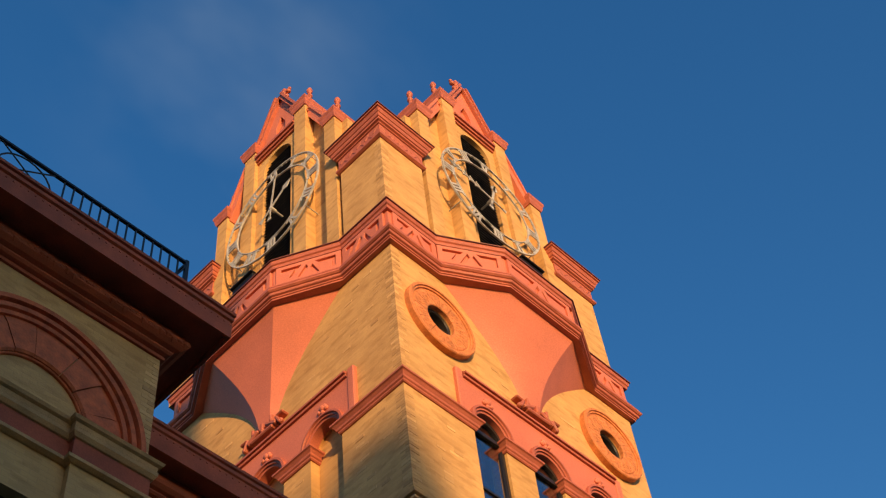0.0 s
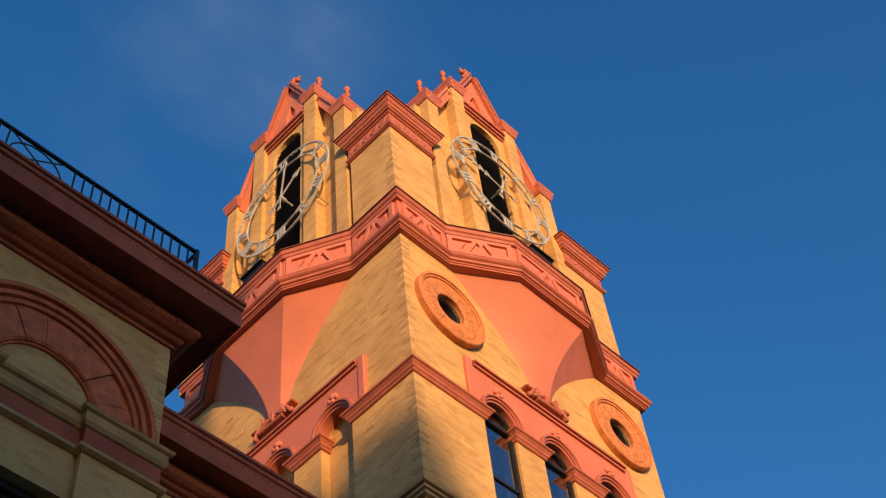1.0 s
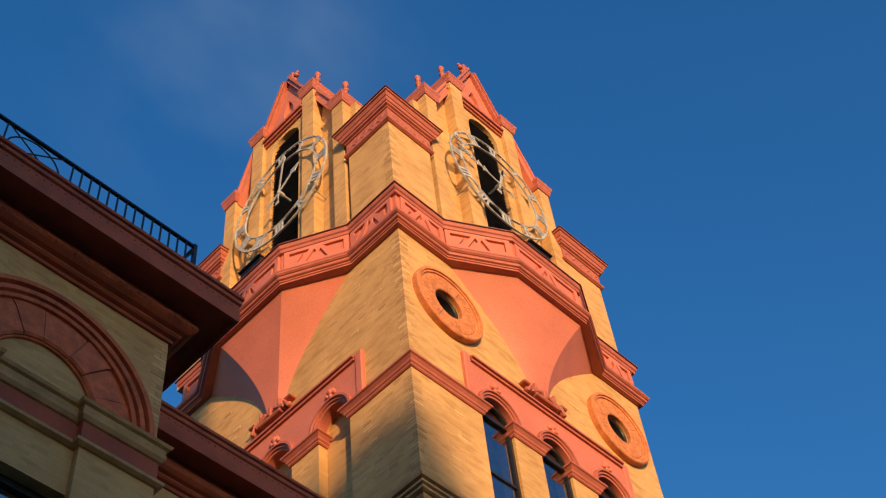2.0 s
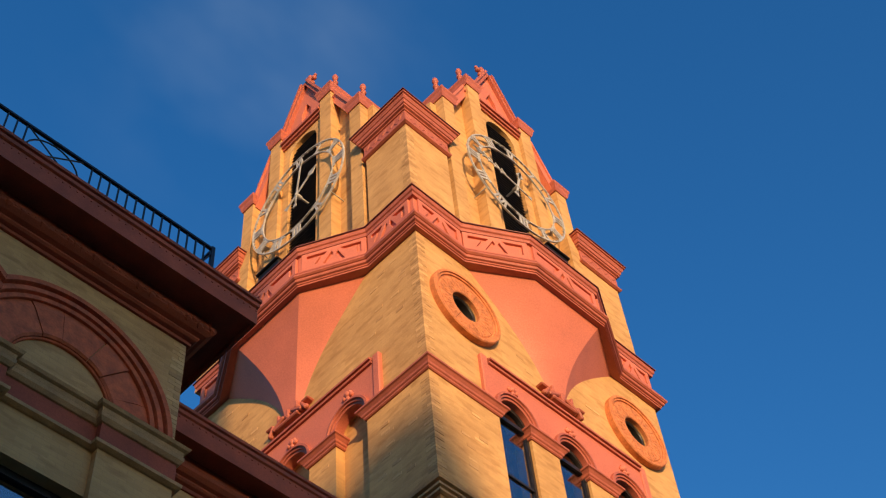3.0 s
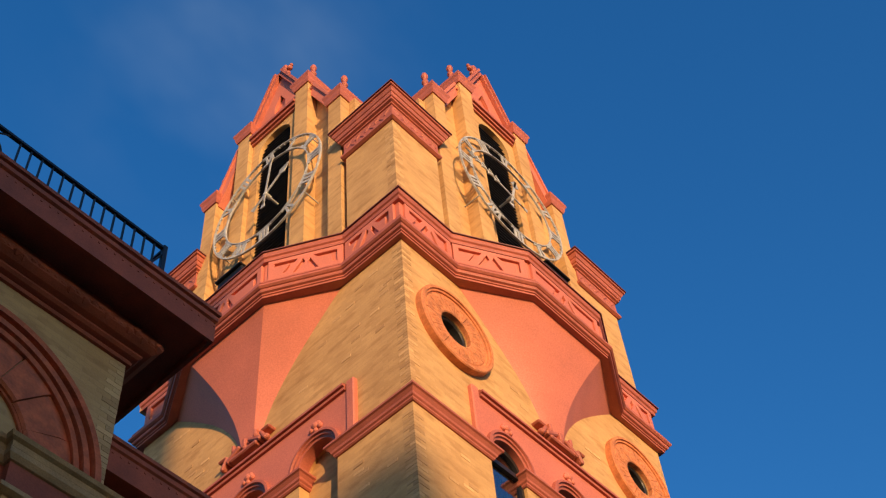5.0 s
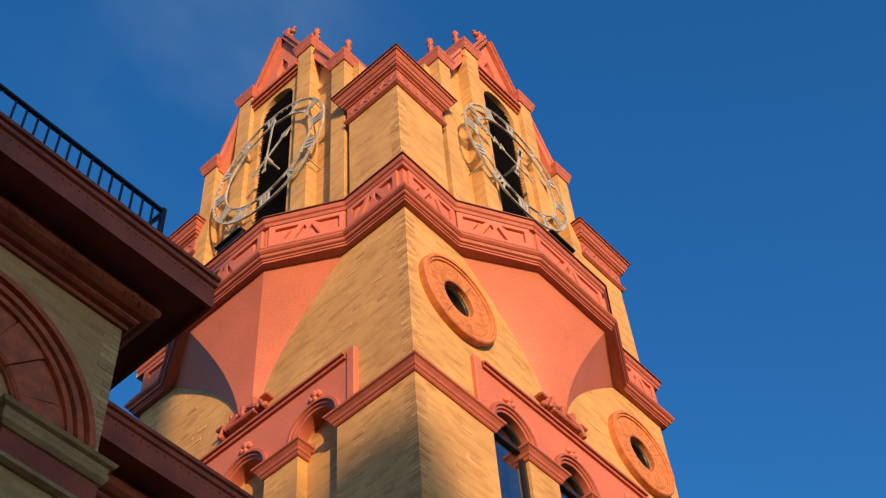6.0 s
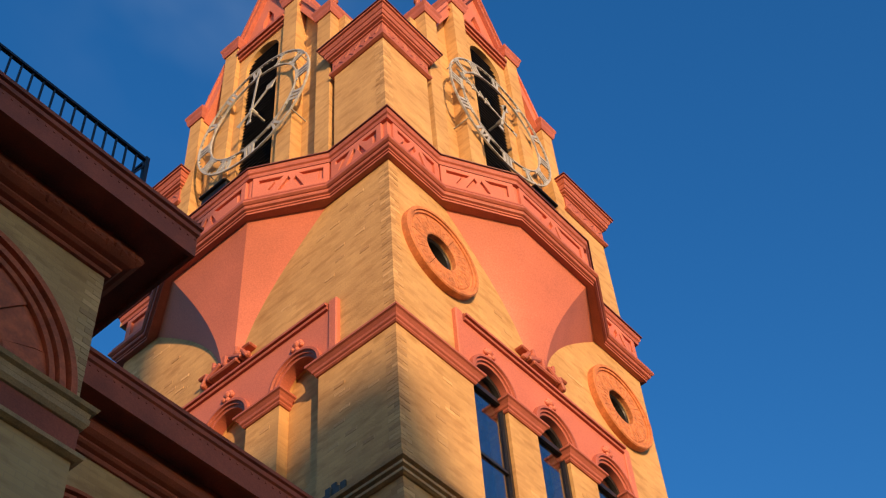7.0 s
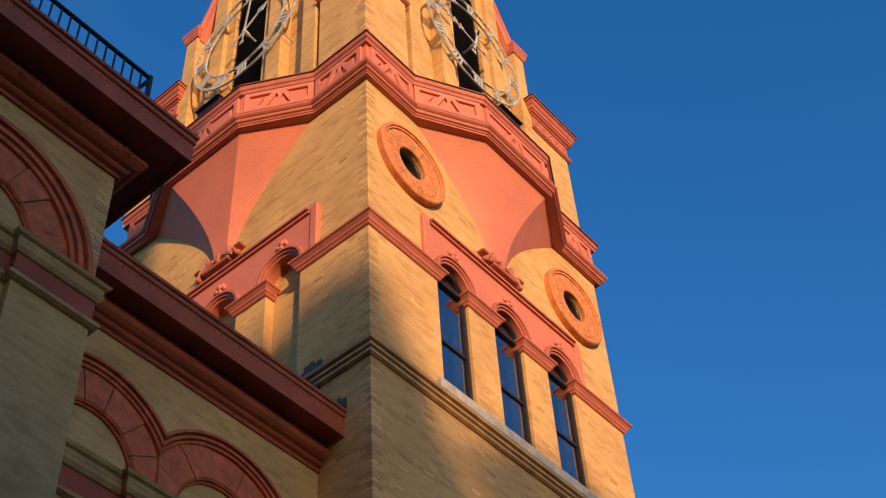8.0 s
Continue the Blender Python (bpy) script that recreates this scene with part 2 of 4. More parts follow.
def arc(cu, cv, r, a0, a1, n=20):
    return [(cu + r * math.cos(radians(a0 + (a1 - a0) * i / n)), cv + r * math.sin(radians(a0 + (a1 - a0) * i / n))) for i in range(n + 1)]


def arched(u0, u1, v0, spring, n=20):
    """The outline of an opening with a round head."""
    c, r = (u0 + u1) / 2, (u1 - u0) / 2
    return [(u0, v0), (u1, v0)] + arc(c, spring, r, 0, 180, n)


def ring(bm, cu, cv, profile, a0, a1, n=24):
    """A moulded ring or arch in u, v: the profile, points (radius, w), turned about the centre from a0 to a1 degrees."""
    full = abs(a1 - a0) >= 360
    rows = []
    for i in range(n if full else n + 1):
        a = radians(a0 + (a1 - a0) * i / n)
        rows.append([bm.verts.new((cu + r * math.cos(a), cv + r * math.sin(a), w)) for r, w in profile])
    k = len(profile)
    for i in range(n if full else n):
        p, q = rows[i], rows[(i + 1) % len(rows)]
        for j in range(k):
            bm.faces.new((p[j], q[j], q[(j + 1) % k], p[(j + 1) % k]))
    if not full:
        bm.faces.new(rows[0])
        bm.faces.new(rows[-1][::-1])
    return bm


def tube(points, radius, sides=6, closed=False):
    cu = bpy.data.curves.new("tube", "CURVE")
    cu.dimensions, cu.bevel_depth, cu.bevel_resolution, cu.use_fill_caps = "3D", radius, max(0, sides // 4), True
    sp = cu.splines.new("POLY")
    sp.points.add(len(points) - 1)
    for q, p in zip(sp.points, points):
        q.co = (*p, 1)
    sp.use_cyclic_u = closed
    ob = bpy.data.objects.new("tube", cu)
    me = bpy.data.meshes.new_from_object(ob)
    bpy.data.objects.remove(ob)
    bpy.data.curves.remove(cu)
    bm = bmesh.new()
    bm.from_mesh(me)
    bpy.data.meshes.remove(me)
    return bm


def lathe(profile, m, n=12):
    bm = bmesh.new()
    rows = [[bm.verts.new((r * math.cos(2 * math.pi * i / n), r * math.sin(2 * math.pi * i / n), z)) for i in range(n)] for r, z in profile]
    for a, b in zip(rows, rows[1:]):
        for i in range(n):
            bm.faces.new((a[i], a[(i + 1) % n], b[(i + 1) % n], b[i]))
    bm.faces.new(rows[0][::-1])
    bm.faces.new(rows[-1])
    bmesh.ops.transform(bm, matrix=m, verts=bm.verts)
    return bm


# ---------------------------------------------------------------- plan
S, C = 7.0, 3.5
SHORT = 0.5  # by how much the tower is less deep than wide
FACE = Matrix(((1, 0, 0, 0), (0, 0, -1, 0), (0, 1, 0, 0), (0, 0, 0, 1)))  # u, v, w to x, -y, z


def side(k):
    """From a face's own u, v, w to the world; 0 is the face with the windows, 1 the one with the blind arches."""
    return Matrix.Translation((C, C, 0)) @ Matrix.Rotation(radians(-90 * k), 4, "Z") @ Matrix.Translation((-C, -C, 0)) @ FACE


def round_plan(points):
    """A plan line along one face repeated about the four sides, anticlockwise."""
    out = []
    for k in range(4):
        m = Matrix.Translation((C, C, 0)) @ Matrix.Rotation(radians(90 * k), 4, "Z") @ Matrix.Translation((-C, -C, 0))
        out += [tuple((m @ Vector((x, y, 0))).to_2d()) for x, y in points]
    return out


Z_ROUND = 21.48
WIN = [(C - 1.5 + 0.08, 0.40), (C + 0.09, 0.40), (C + 1.5 + 0.09, 0.40)]  # centre and half width
Z_SILL, Z_SPRING = 16.62, 19.17
ROUND_U = 1.1

# ---------------------------------------------------------------- ground
bm = bmesh.new()
solid(bm, [(-1500, -1500, 0), (1500, -1500, 0), (1500, 1500, 0), (-1500, 1500, 0)], [(0, 1, 2, 3)])
tagged(part("ground", bm, ASPHALT, None), "grey asphalt ground round the church", "ground", kind="structure")
bm = bmesh.new()
box(bm, (-16, -6.5, 0.0), (13, 12, 0.15), 0.02)
tagged(part("pavement", bm, PAVING, None), "pale concrete pavement at the foot of the church", "pavement", kind="structure")

# ---------------------------------------------------------------- tower
tower = thing("church_tower", C, C, 0.15, "buff brick church tower with salmon painted trim and gabled belfry", "tower")
TOWER_WALL = []
for k in range(4):
    cut = 0.0 if k % 2 == 0 else 0.45
    lo, hi = cut + (SHORT if k == 1 else 0), S - cut - (SHORT if k == 3 else 0)
    holes = [arched(c - h, c + h, Z_SILL, Z_SPRING) for c, h in WIN]
    if k == 0:
        holes += [arc(ROUND_U, Z_ROUND, 0.34, 0, 345, 23), arc(S - ROUND_U, Z_ROUND, 0.34, 0, 345, 23)]
    me = plate([(lo, 0.15), (hi, 0.15), (hi, 24.1), (lo, 24.1)], holes, 0.45)
    me.transform((Matrix.Translation((0, -SHORT, 0)) if k == 2 else Matrix.Identity(4)) @ side(k))
    TOWER_WALL.append(part("wall", me, BRICK, tower, "buff brick wall"))

# blind arches of the faces without windows
for k in (1, 2, 3):
    for c, h in WIN:
        me = plate(arched(c - h - 0.03, c + h + 0.03, Z_SILL - 0.03, Z_SPRING), [], 0.1)
        me.transform(side(k) @ Matrix.Translation((0, 0, -0.2)))
        part("blind_panel", me, BRICK, tower, "recessed buff brick panel")

# near-black core behind the openings: the unlit inside is put into its colour
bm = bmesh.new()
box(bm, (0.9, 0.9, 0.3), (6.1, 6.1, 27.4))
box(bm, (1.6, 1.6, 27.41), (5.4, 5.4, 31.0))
part("black_core", bm, UNLIT_BLACK, tower, "near-black core coloured as the unlit interior")

# sill string, with three rolls
prof = [(-0.05, 16.08), (0.03, 16.08), (0.07, 16.10), (0.07, 16.145), (0.025, 16.16), (0.025, 16.185), (0.085, 16.205), (0.085, 16.25),
        (0.035, 16.265), (0.035, 16.29), (0.11, 16.31), (0.12, 16.365), (0.02, 16.40), (-0.05, 16.40)]
part("string_course", sweep(round_plan([(0, 0)]), prof), BUFFSTONE, tower, "weathered buff string course")
bm = bmesh.new()
box(bm, (1.50, -0.10, 16.395), (5.72, 0.25, 16.625), 0.02)
part("window_sill", bm, STONE, tower, "pale stone window sill")

# impost moulding on the corners and on the piers between the arches
imp = [(-0.05, 18.95), (0.025, 18.95), (0.045, 18.97), (0.045, 19.0), (0.07, 19.02), (0.08, 19.06), (0.12, 19.11), (0.15, 19.125),
       (0.15, 19.165), (0.02, 19.19), (-0.05, 19.19)]
edge = WIN[0][0] - WIN[0][1]
for k in range(4):
    m = Matrix.Translation((C, C, 0)) @ Matrix.Rotation(radians(90 * k), 4, "Z") @ Matrix.Translation((-C, -C, 0))
    rot = lambda q: tuple((m @ Vector((*q, 0))).to_2d())
    far = S - (WIN[2][0] + WIN[2][1])
    line = [rot((edge - 0.0, 0.2)), rot((edge, 0)), rot((0, 0)), rot((0, far)), rot((0.2, far))][::-1]
    part("impost_moulding", sweep(line, imp, False), PINK_TRIM, tower, "terracotta painted impost moulding")
    for i in (0, 1):
        u0, u1 = WIN[i][0] + WIN[i][1], WIN[i + 1][0] - WIN[i + 1][1]
        line = [rot(q) for q in ((u0, 0.2), (u0, 0), (u1, 0), (u1, 0.2))]
        part("impost_moulding", sweep(line, imp, False), PINK_TRIM, tower, "terracotta painted impost moulding")

# salmon panel over the arches, its label and arch rings
for k in range(4):
    u0, u1 = (1.34, S - 1.2) if k == 0 else (1.27, S - 1.1)
    out = [(u0, 19.2), (u0, 20.2), (u1, 20.2), (u1, 19.2)]
    for c, h in reversed(WIN):
        out += [(c + h + 0.06, 19.2)] + arc(c, 19.2, h + 0.06, 0, 180, 16)
    me = plate(out, [], 0.1)
    me.transform(side(k) @ Matrix.Translation((0, 0, 0.055)))
    part("spandrel_panel", me, PINK, tower, "smooth salmon panel over the arches")
    bm = bmesh.new()
    for z0, z1, w in ((20.19, 20.25, 0.10), (20.26, 20.31, 0.14), (20.31, 20.345, 0.09)):
        box(bm, (u0 + 0.17, z0, -0.02), (u1 - 0.17, z1, w))
    bmesh.ops.transform(bm, matrix=side(k), verts=bm.verts)
    part("label_moulding", bm, PINK_TRIM, tower, "terracotta label moulding")
    for a in (u0 - 0.02, u1 - 0.15):
        bm = box(bmesh.new(), (a, 19.19, -0.02), (a + 0.17, 20.36, 0.085), 0.02)
        bmesh.ops.transform(bm, matrix=side(k), verts=bm.verts)
        part("label_end", bm, PINK, tower, "salmon strip at the end of the label")
    for c, h in WIN:
        bm = ring(bmesh.new(), c, 19.17, [(h - 0.01, -0.15), (h - 0.01, 0.05), (h + 0.03, 0.06), (h + 0.035, 0.09), (h + 0.075, 0.09), (h + 0.085, 0.125),
                                           (h + 0.13, 0.12), (h + 0.145, 0.04), (h + 0.1, -0.02)], 0, 180, 28)
        bmesh.ops.transform(bm, matrix=side(k), verts=bm.verts)
        part("arch_moulding", bm, PINK_TRIM, tower, "stepped terracotta arch moulding")
        bm = bmesh.new()
        for du, dv, r in ((0, 0.70, 0.075), (-0.09, 0.65, 0.05), (0.09, 0.65, 0.05), (0, 0.60, 0.05), (-0.05, 0.72, 0.05), (0.05, 0.72, 0.05)):
            tmp = bmesh.new()
            bmesh.ops.create_icosphere(tmp, subdivisions=2, radius=r)
            merge(bm, tmp, Matrix.Translation((c + du, 19.2 + dv, 0.065)) @ Matrix.Diagonal((1, 1, 0.8, 1)))
        bmesh.ops.transform(bm, matrix=side(k), verts=bm.verts)
        part("leaf_boss", bm, PINK, tower, "carved leaf boss")
    # scrolled crest over the middle of the label
    crest = None
    for u, v, a, l, t in ((3.5, 20.52, 0, 0.62, 0.08), (3.05, 20.56, 62, 0.26, 0.07), (3.95, 20.56, -62, 0.26, 0.07), (3.25, 20.62, 30, 0.34, 0.09), (3.75, 20.62, -30, 0.34, 0.09),
                          (3.5, 20.70, 90, 0.2, 0.1), (3.24, 20.76, 90, 0.16, 0.07), (3.76, 20.76, 90, 0.16, 0.07), (3.0, 20.68, 0, 0.2, 0.06), (4.0, 20.68, 0, 0.2, 0.06)):
        bm = box(bmesh.new(), (-l / 2, -t / 2, -0.03), (l / 2, t / 2, 0.16), 0.022)
        bmesh.ops.transform(bm, matrix=side(k) @ Matrix.Translation((u, v, 0)) @ Matrix.Rotation(radians(a), 4, "Z"), verts=bm.verts)
        if crest is None:
            crest = part("scroll_crest", bm, PINK_TRIM, tower, "carved terracotta scroll crest")
        else:
            part("scroll", bm, PINK_TRIM, crest)
    for u, v in ((3.0, 20.5), (4.0, 20.5), (3.25, 20.7), (3.75, 20.7), (3.5, 20.62)):
        bm = bmesh.new()
        bmesh.ops.create_icosphere(bm, subdivisions=2, radius=0.06)
        bmesh.ops.transform(bm, matrix=side(k) @ Matrix.Translation((u, v, 0.10)), verts=bm.verts)
        part("rosette", bm, PINK_TRIM, crest)

# round windows of the front face
for k in (0,):
    for u in (ROUND_U, S - ROUND_U):
        bm = ring(bmesh.new(), u, Z_ROUND, [(0.70, -0.02), (0.70, 0.075), (0.74, 0.085), (0.745, 0.11), (0.785, 0.115), (0.79, 0.14), (0.84, 0.14), (0.86, 0.12), (0.86, -0.02)], 0, 360, 48)
        bmesh.ops.transform(bm, matrix=side(k), verts=bm.verts)
        surround = part("round_surround", bm, TERRA, tower, "round terracotta window surround")
        for i in range(12):
            bm = ring(bmesh.new(), u, Z_ROUND, [(0.345, -0.1), (0.345, 0.08), (0.365, 0.095), (0.68, 0.095), (0.705, 0.08), (0.705, -0.02)], i * 30 + 0.5, i * 30 + 29.5, 6)
            bmesh.ops.transform(bm, matrix=side(k), verts=bm.verts)
            for da, rr, r in ((0, 0.44, 0.05), (-6, 0.53, 0.06), (5, 0.57, 0.055), (-3, 0.63, 0.05), (8, 0.47, 0.04)):
                a = radians(i * 30 + 15 + da * (-1) ** i)
                tmp = bmesh.new()
                bmesh.ops.create_icosphere(tmp, subdivisions=1, radius=r)
                merge(bm, tmp, side(k) @ Matrix.Translation((u + rr * math.cos(a), Z_ROUND + rr * math.sin(a), 0.09)) @ Matrix.Rotation(a + 0.5 * da, 4, "Z") @ Matrix.Diagonal((1.3, 0.6, 0.36, 1)))
            part("voussoir", bm, TERRA, surround)
        # frame, run back as a dark lining that gives the reveal its shade by colour
        bm = ring(bmesh.new(), u, Z_ROUND, [(0.285, -0.3), (0.285, -0.04), (0.30, -0.02), (0.343, -0.02), (0.343, -0.3)], 0, 360, 32)
        bmesh.ops.transform(bm, matrix=side(k), verts=bm.verts)
        part("window_frame", bm, FRAME, surround, "dark round frame with a lining that darkens the reveal")
        me = plate(arc(u, Z_ROUND, 0.30, 0, 345, 23), [], 0.01)
        me.transform(side(k) @ Matrix.Translation((0, 0, -0.20)))
        part("pane", me, GLASS, surround, "dark glass pane")

# tall arched windows
for c, h in WIN:
    win = thing("arched_window", c, 0.2, Z_SILL, "tall dark framed arched window reflecting the blue sky", "window", "tower windows")
    m = side(0) @ Matrix.Translation((0, 0, -0.06))
    fr = plate(arched(c - h, c + h, Z_SILL, Z_SPRING), [arched(c - h + 0.055, c + h - 0.055, Z_SILL + 0.07, Z_SPRING - 0.05)], 0.09)
    fr.transform(m)
    part("window_frame", fr, FRAME, win)
    bm = bmesh.new()
    box(bm, (c - h + 0.03, Z_SPRING - 0.09, -0.08), (c + h - 0.03, Z_SPRING + 0.0, 0.005))
    bmesh.ops.transform(bm, matrix=m, verts=bm.verts)
    part("transom", bm, FRAME, win)
    bm = bmesh.new()
    box(bm, (c - h + 0.03, 17.72, -0.06), (c + h - 0.03, 17.77, -0.02))
    bmesh.ops.transform(bm, matrix=m, verts=bm.verts)
    part("glazing_bar", bm, FRAME, win)
    for v0, v1, arch in ((Z_SILL + 0.05, 17.73, 0), (17.76, Z_SPRING - 0.07, 0), (Z_SPRING - 0.01, 0, 1)):
        shape = arched(c - h + 0.03, c + h - 0.03, v0, Z_SPRING, 14) if arch else [(c - h + 0.03, v0), (c + h - 0.03, v0), (c + h - 0.03, v1), (c - h + 0.03, v1)]
        me = plate(shape, [], 0.006)
        me.transform(m @ Matrix.Translation((0, 0, -0.05)))
        part("pane", me, GLASS, win, "glass pane")
    bm = bmesh.new()
    n = 14
    vs = []
    for i in range(n + 1):
        u = c + h - 0.36 + 0.32 * i / n
        wv = -0.30 - 0.03 * math.sin(i * 1.9)
        vs.append((bm.verts.new((u, Z_SILL, wv)), bm.verts.new((u, Z_SPRING + 0.1, wv))))
    for a, b in zip(vs, vs[1:]):
        bm.faces.new((a[0], b[0], b[1], a[1]))
    bmesh.ops.solidify(bm, geom=bm.faces[:], thickness=0.01)
    bmesh.ops.transform(bm, matrix=side(0) @ Matrix.Translation((0, 0, -0.06)), verts=bm.verts)
    part("curtain", bm, CURTAIN, win, "faded curtain behind the glass")

# corbelled salmon coves under the bays of the frieze
HALF = [(20.40, 0.13), (20.6, 0.17), (20.8, 0.25), (21.1, 0.37), (21.4, 0.53), (21.75, 0.78), (22.07, 1.06), (22.4, 1.40), (22.7, 1.74), (23.02, 2.13)]
for k in range(4):
    bm = bmesh.new()
    rows = []
    for i in range(33):
        z = 20.4 + (23.02 - 20.4) * i / 32
        h = float(np.interp(z, [a for a, b in HALF], [b for a, b in HALF]))
        f = (h - 0.13) / 2.0
        rows.append([(C - h, z, -0.01), (C - 0.10 - 0.84 * f, z, 0.03 + 0.67 * f), (C + 0.10 + 0.84 * f, z, 0.03 + 0.67 * f), (C + h, z, -0.01)])
    grid = [[bm.verts.new(v) for v in r] for r in rows]
    for a, b in zip(grid, grid[1:]):
        for j in range(3):
            bm.faces.new((a[j], a[j + 1], b[j + 1], b[j])).smooth = True
    for a, b in zip(grid, grid[1:]):
        for j in (1, 2):
            bm.edges.get((a[j], b[j])).smooth = k == 0 and j == 1
    bmesh.ops.transform(bm, matrix=side(k), verts=bm.verts)
    part("cove", bm, PINK, tower, "smooth salmon corbelled cove")

# frieze with bays, its moulding and ledge
BAY = [(0, 0), (1.25, 0), (2.52, -0.70), (4.48, -0.70), (5.75, 0)]
plan = [(x, S - SHORT) if y > S - 0.01 else (x, y) for x, y in round_plan(BAY)]
part("frieze", sweep(plan, [(-0.4, 23.03), (0.05, 23.03), (0.05, 24.1), (-0.4, 24.1)]), PINK, tower, "salmon frieze band")
part("frieze_moulding", sweep(plan, [(-0.3, 23.0), (0.10, 23.0), (0.10, 23.045), (0.12, 23.05), (0.12, 23.085), (0.16, 23.10), (0.17, 23.125), (0.17, 23.165), (0.19, 23.17), (0.225, 23.20),
                                     (0.225, 23.25), (0.17, 23.28), (0.17, 23.32), (0.185, 23.325), (0.185, 23.36), (0.11, 23.42), (-0.3, 23.44)]), PINK_TRIM, tower, "stepped terracotta moulding")
part("frieze_ledge", sweep(plan, [(-0.3, 24.04), (0.11, 24.04), (0.12, 24.08), (0.12, 24.12), (0.15, 24.14), (0.16, 24.2), (0.16, 24.26), (0.0, 24.31), (-0.3, 24.31)]), PINK_TRIM, tower, "terracotta ledge")
part("ledge_flashing", sweep(plan, [(-0.3, 24.305), (0.05, 24.30), (0.165, 24.262), (0.19, 24.245), (0.195, 24.262), (0.17, 24.29), (0.05, 24.33), (-0.3, 24.335)]), ROOF, tower, "thin dark red metal flashing on the ledge")
bm = bmesh.new()
bm.faces.new([bm.verts.new((x, y, 24.29)) for x, y in plan])
bmesh.ops.solidify(bm, geom=bm.faces[:], thickness=0.05)
part("terrace", bm, LEAD, tower, "lead covered terrace")


def frieze_panel(length):
    """A raised sheet with sunk wedge fields and a pointed middle."""
    a, b, h0, h1 = 0.05, length - 0.05, 23.46, 24.02
    mid = length / 2
    lo, hi = h0 + 0.10, h1 - 0.09
    holes = [[(a + 0.10, hi), (mid - 0.13, hi), (mid - 0.36, lo + 0.03), (mid - 0.42, lo + 0.03), (mid - 0.30, hi - 0.11), (a + 0.10, hi - 0.11)],
             [(b - 0.10, hi), (b - 0.10, lo + 0.03), (b - 0.19, lo + 0.03), (b - 0.19, hi - 0.12), (mid + 0.25, hi - 0.12), (mid + 0.13, hi)],
             [(mid - 0.24, h0 + 0.07), (mid - 0.13, h0 + 0.07), (mid + 0.0, hi - 0.14), (mid - 0.05, hi - 0.02)],
             [(mid + 0.24, h0 + 0.07), (mid + 0.08, hi - 0.05), (mid + 0.04, hi - 0.16), (mid + 0.13, h0 + 0.07)]]
    if length < 1.0:
        holes = [[(a + 0.10, lo), (b - 0.10, lo), (b - 0.10, hi), (a + 0.10, hi)]]
    return plate([(a, h0), (b, h0), (b, h1), (a, h1)], holes, 0.09, 0.006)


panels = {}
for i in range(len(plan)):
    p, q = Vector(plan[i]), Vector(plan[(i + 1) % len(plan)])
    key = round((q - p).length, 2)
    if key not in panels:
        panels[key] = frieze_panel(key)
        panels[key].materials.append(PINK)
    d = (q - p).normalized()
    out = Vector((d.y, -d.x))
    m = Matrix(((d.x, 0, out.x, p.x + 0.105 * out.x), (d.y, 0, out.y, p.y + 0.105 * out.y), (0, 1, 0, 0), (0, 0, 0, 1)))
    part("frieze_panel", panels[key], PINK, tower, m=m)

# belfry: corner piers
for k in range(4):
    m = Matrix.Translation((C, C, 0)) @ Matrix.Rotation(radians(90 * k), 4, "Z") @ Matrix.Translation((-C, -C, 0))
    if k in (1, 3):
        m = m @ Matrix.Translation((0.0, 0.14, 0)) if k == 1 else m @ Matrix.Translation((0.14, 0.0, 0))
    bm = box(bmesh.new(), (0, 0, 24.28), (1.24, 1.24, 27.2))
    bmesh.ops.transform(bm, matrix=m, verts=bm.verts)
    part("corner_pier", bm, BRICK, tower, "buff brick corner pier")
    sq = [tuple((m @ Vector((x, y, 0))).to_2d()) for x, y in ((0, 0), (1.24, 0), (1.24, 1.24), (0, 1.24))]
    cor = [(-0.2, 27.02), (0.03, 27.02), (0.08, 27.05), (0.08, 27.11), (0.03, 27.13), (0.03, 27.53), (0.06, 27.54), (0.06, 27.58), (0.11, 27.60), (0.11, 27.66), (0.135, 27.67),
           (0.15, 27.72), (0.15, 27.77), (0.17, 27.78), (0.20, 27.85), (0.20, 27.88), (0.235, 27.89), (0.235, 27.965), (0.05, 28.06), (-0.2, 28.1)]
    part("cornice_flashing", sweep(sq, [(0.0, 28.09), (0.24, 27.97), (0.262, 27.95), (0.265, 27.968), (0.245, 27.995), (0.0, 28.115)]), ROOF, tower, "thin dark red metal flashing")
    pc = part("pier_cornice", sweep(sq, cor), PINK_TRIM, tower, "stepped terracotta pier cornice")
    bm = bmesh.new()
    apex = m @ Vector((0.62, 0.62, 28.2))
    base = [bm.verts.new((*((m @ Vector((x, y, 0))).to_2d()), 28.05)) for x, y in ((0.1, 0.1), (1.14, 0.1), (1.14, 1.14), (0.1, 1.14))]
    top = bm.verts.new(apex)
    for i in range(4):
        bm.faces.new((base[i], base[(i + 1) % 4], top))
    bm.faces.new(base[::-1])
    part("pier_roof", bm, ROOF, tower, "low red pyramid roof")
    bm = bmesh.new()
    for i in range(9):
        for fx, fy, rz in ((0.10 + i * 0.13, -0.03, 0), (-0.03, 0.10 + i * 0.13, 90)):
            tmp = box(bmesh.new(), (-0.10, -0.035, -0.03), (0.10, 0.035, 0.03), 0.016)
            merge(bm, tmp, m @ Matrix.Translation((fx + (0.02 if rz else 0), fy + (0 if rz else 0.02), 27.33 + 0.06 * (-1) ** i)) @ Matrix.Rotation(radians(rz), 4, "Z") @ Matrix.Rotation(radians(48 * (-1) ** i), 4, "Y"))
    part("leaf_band", bm, PINK_TRIM, pc, "carved leaf ornament")

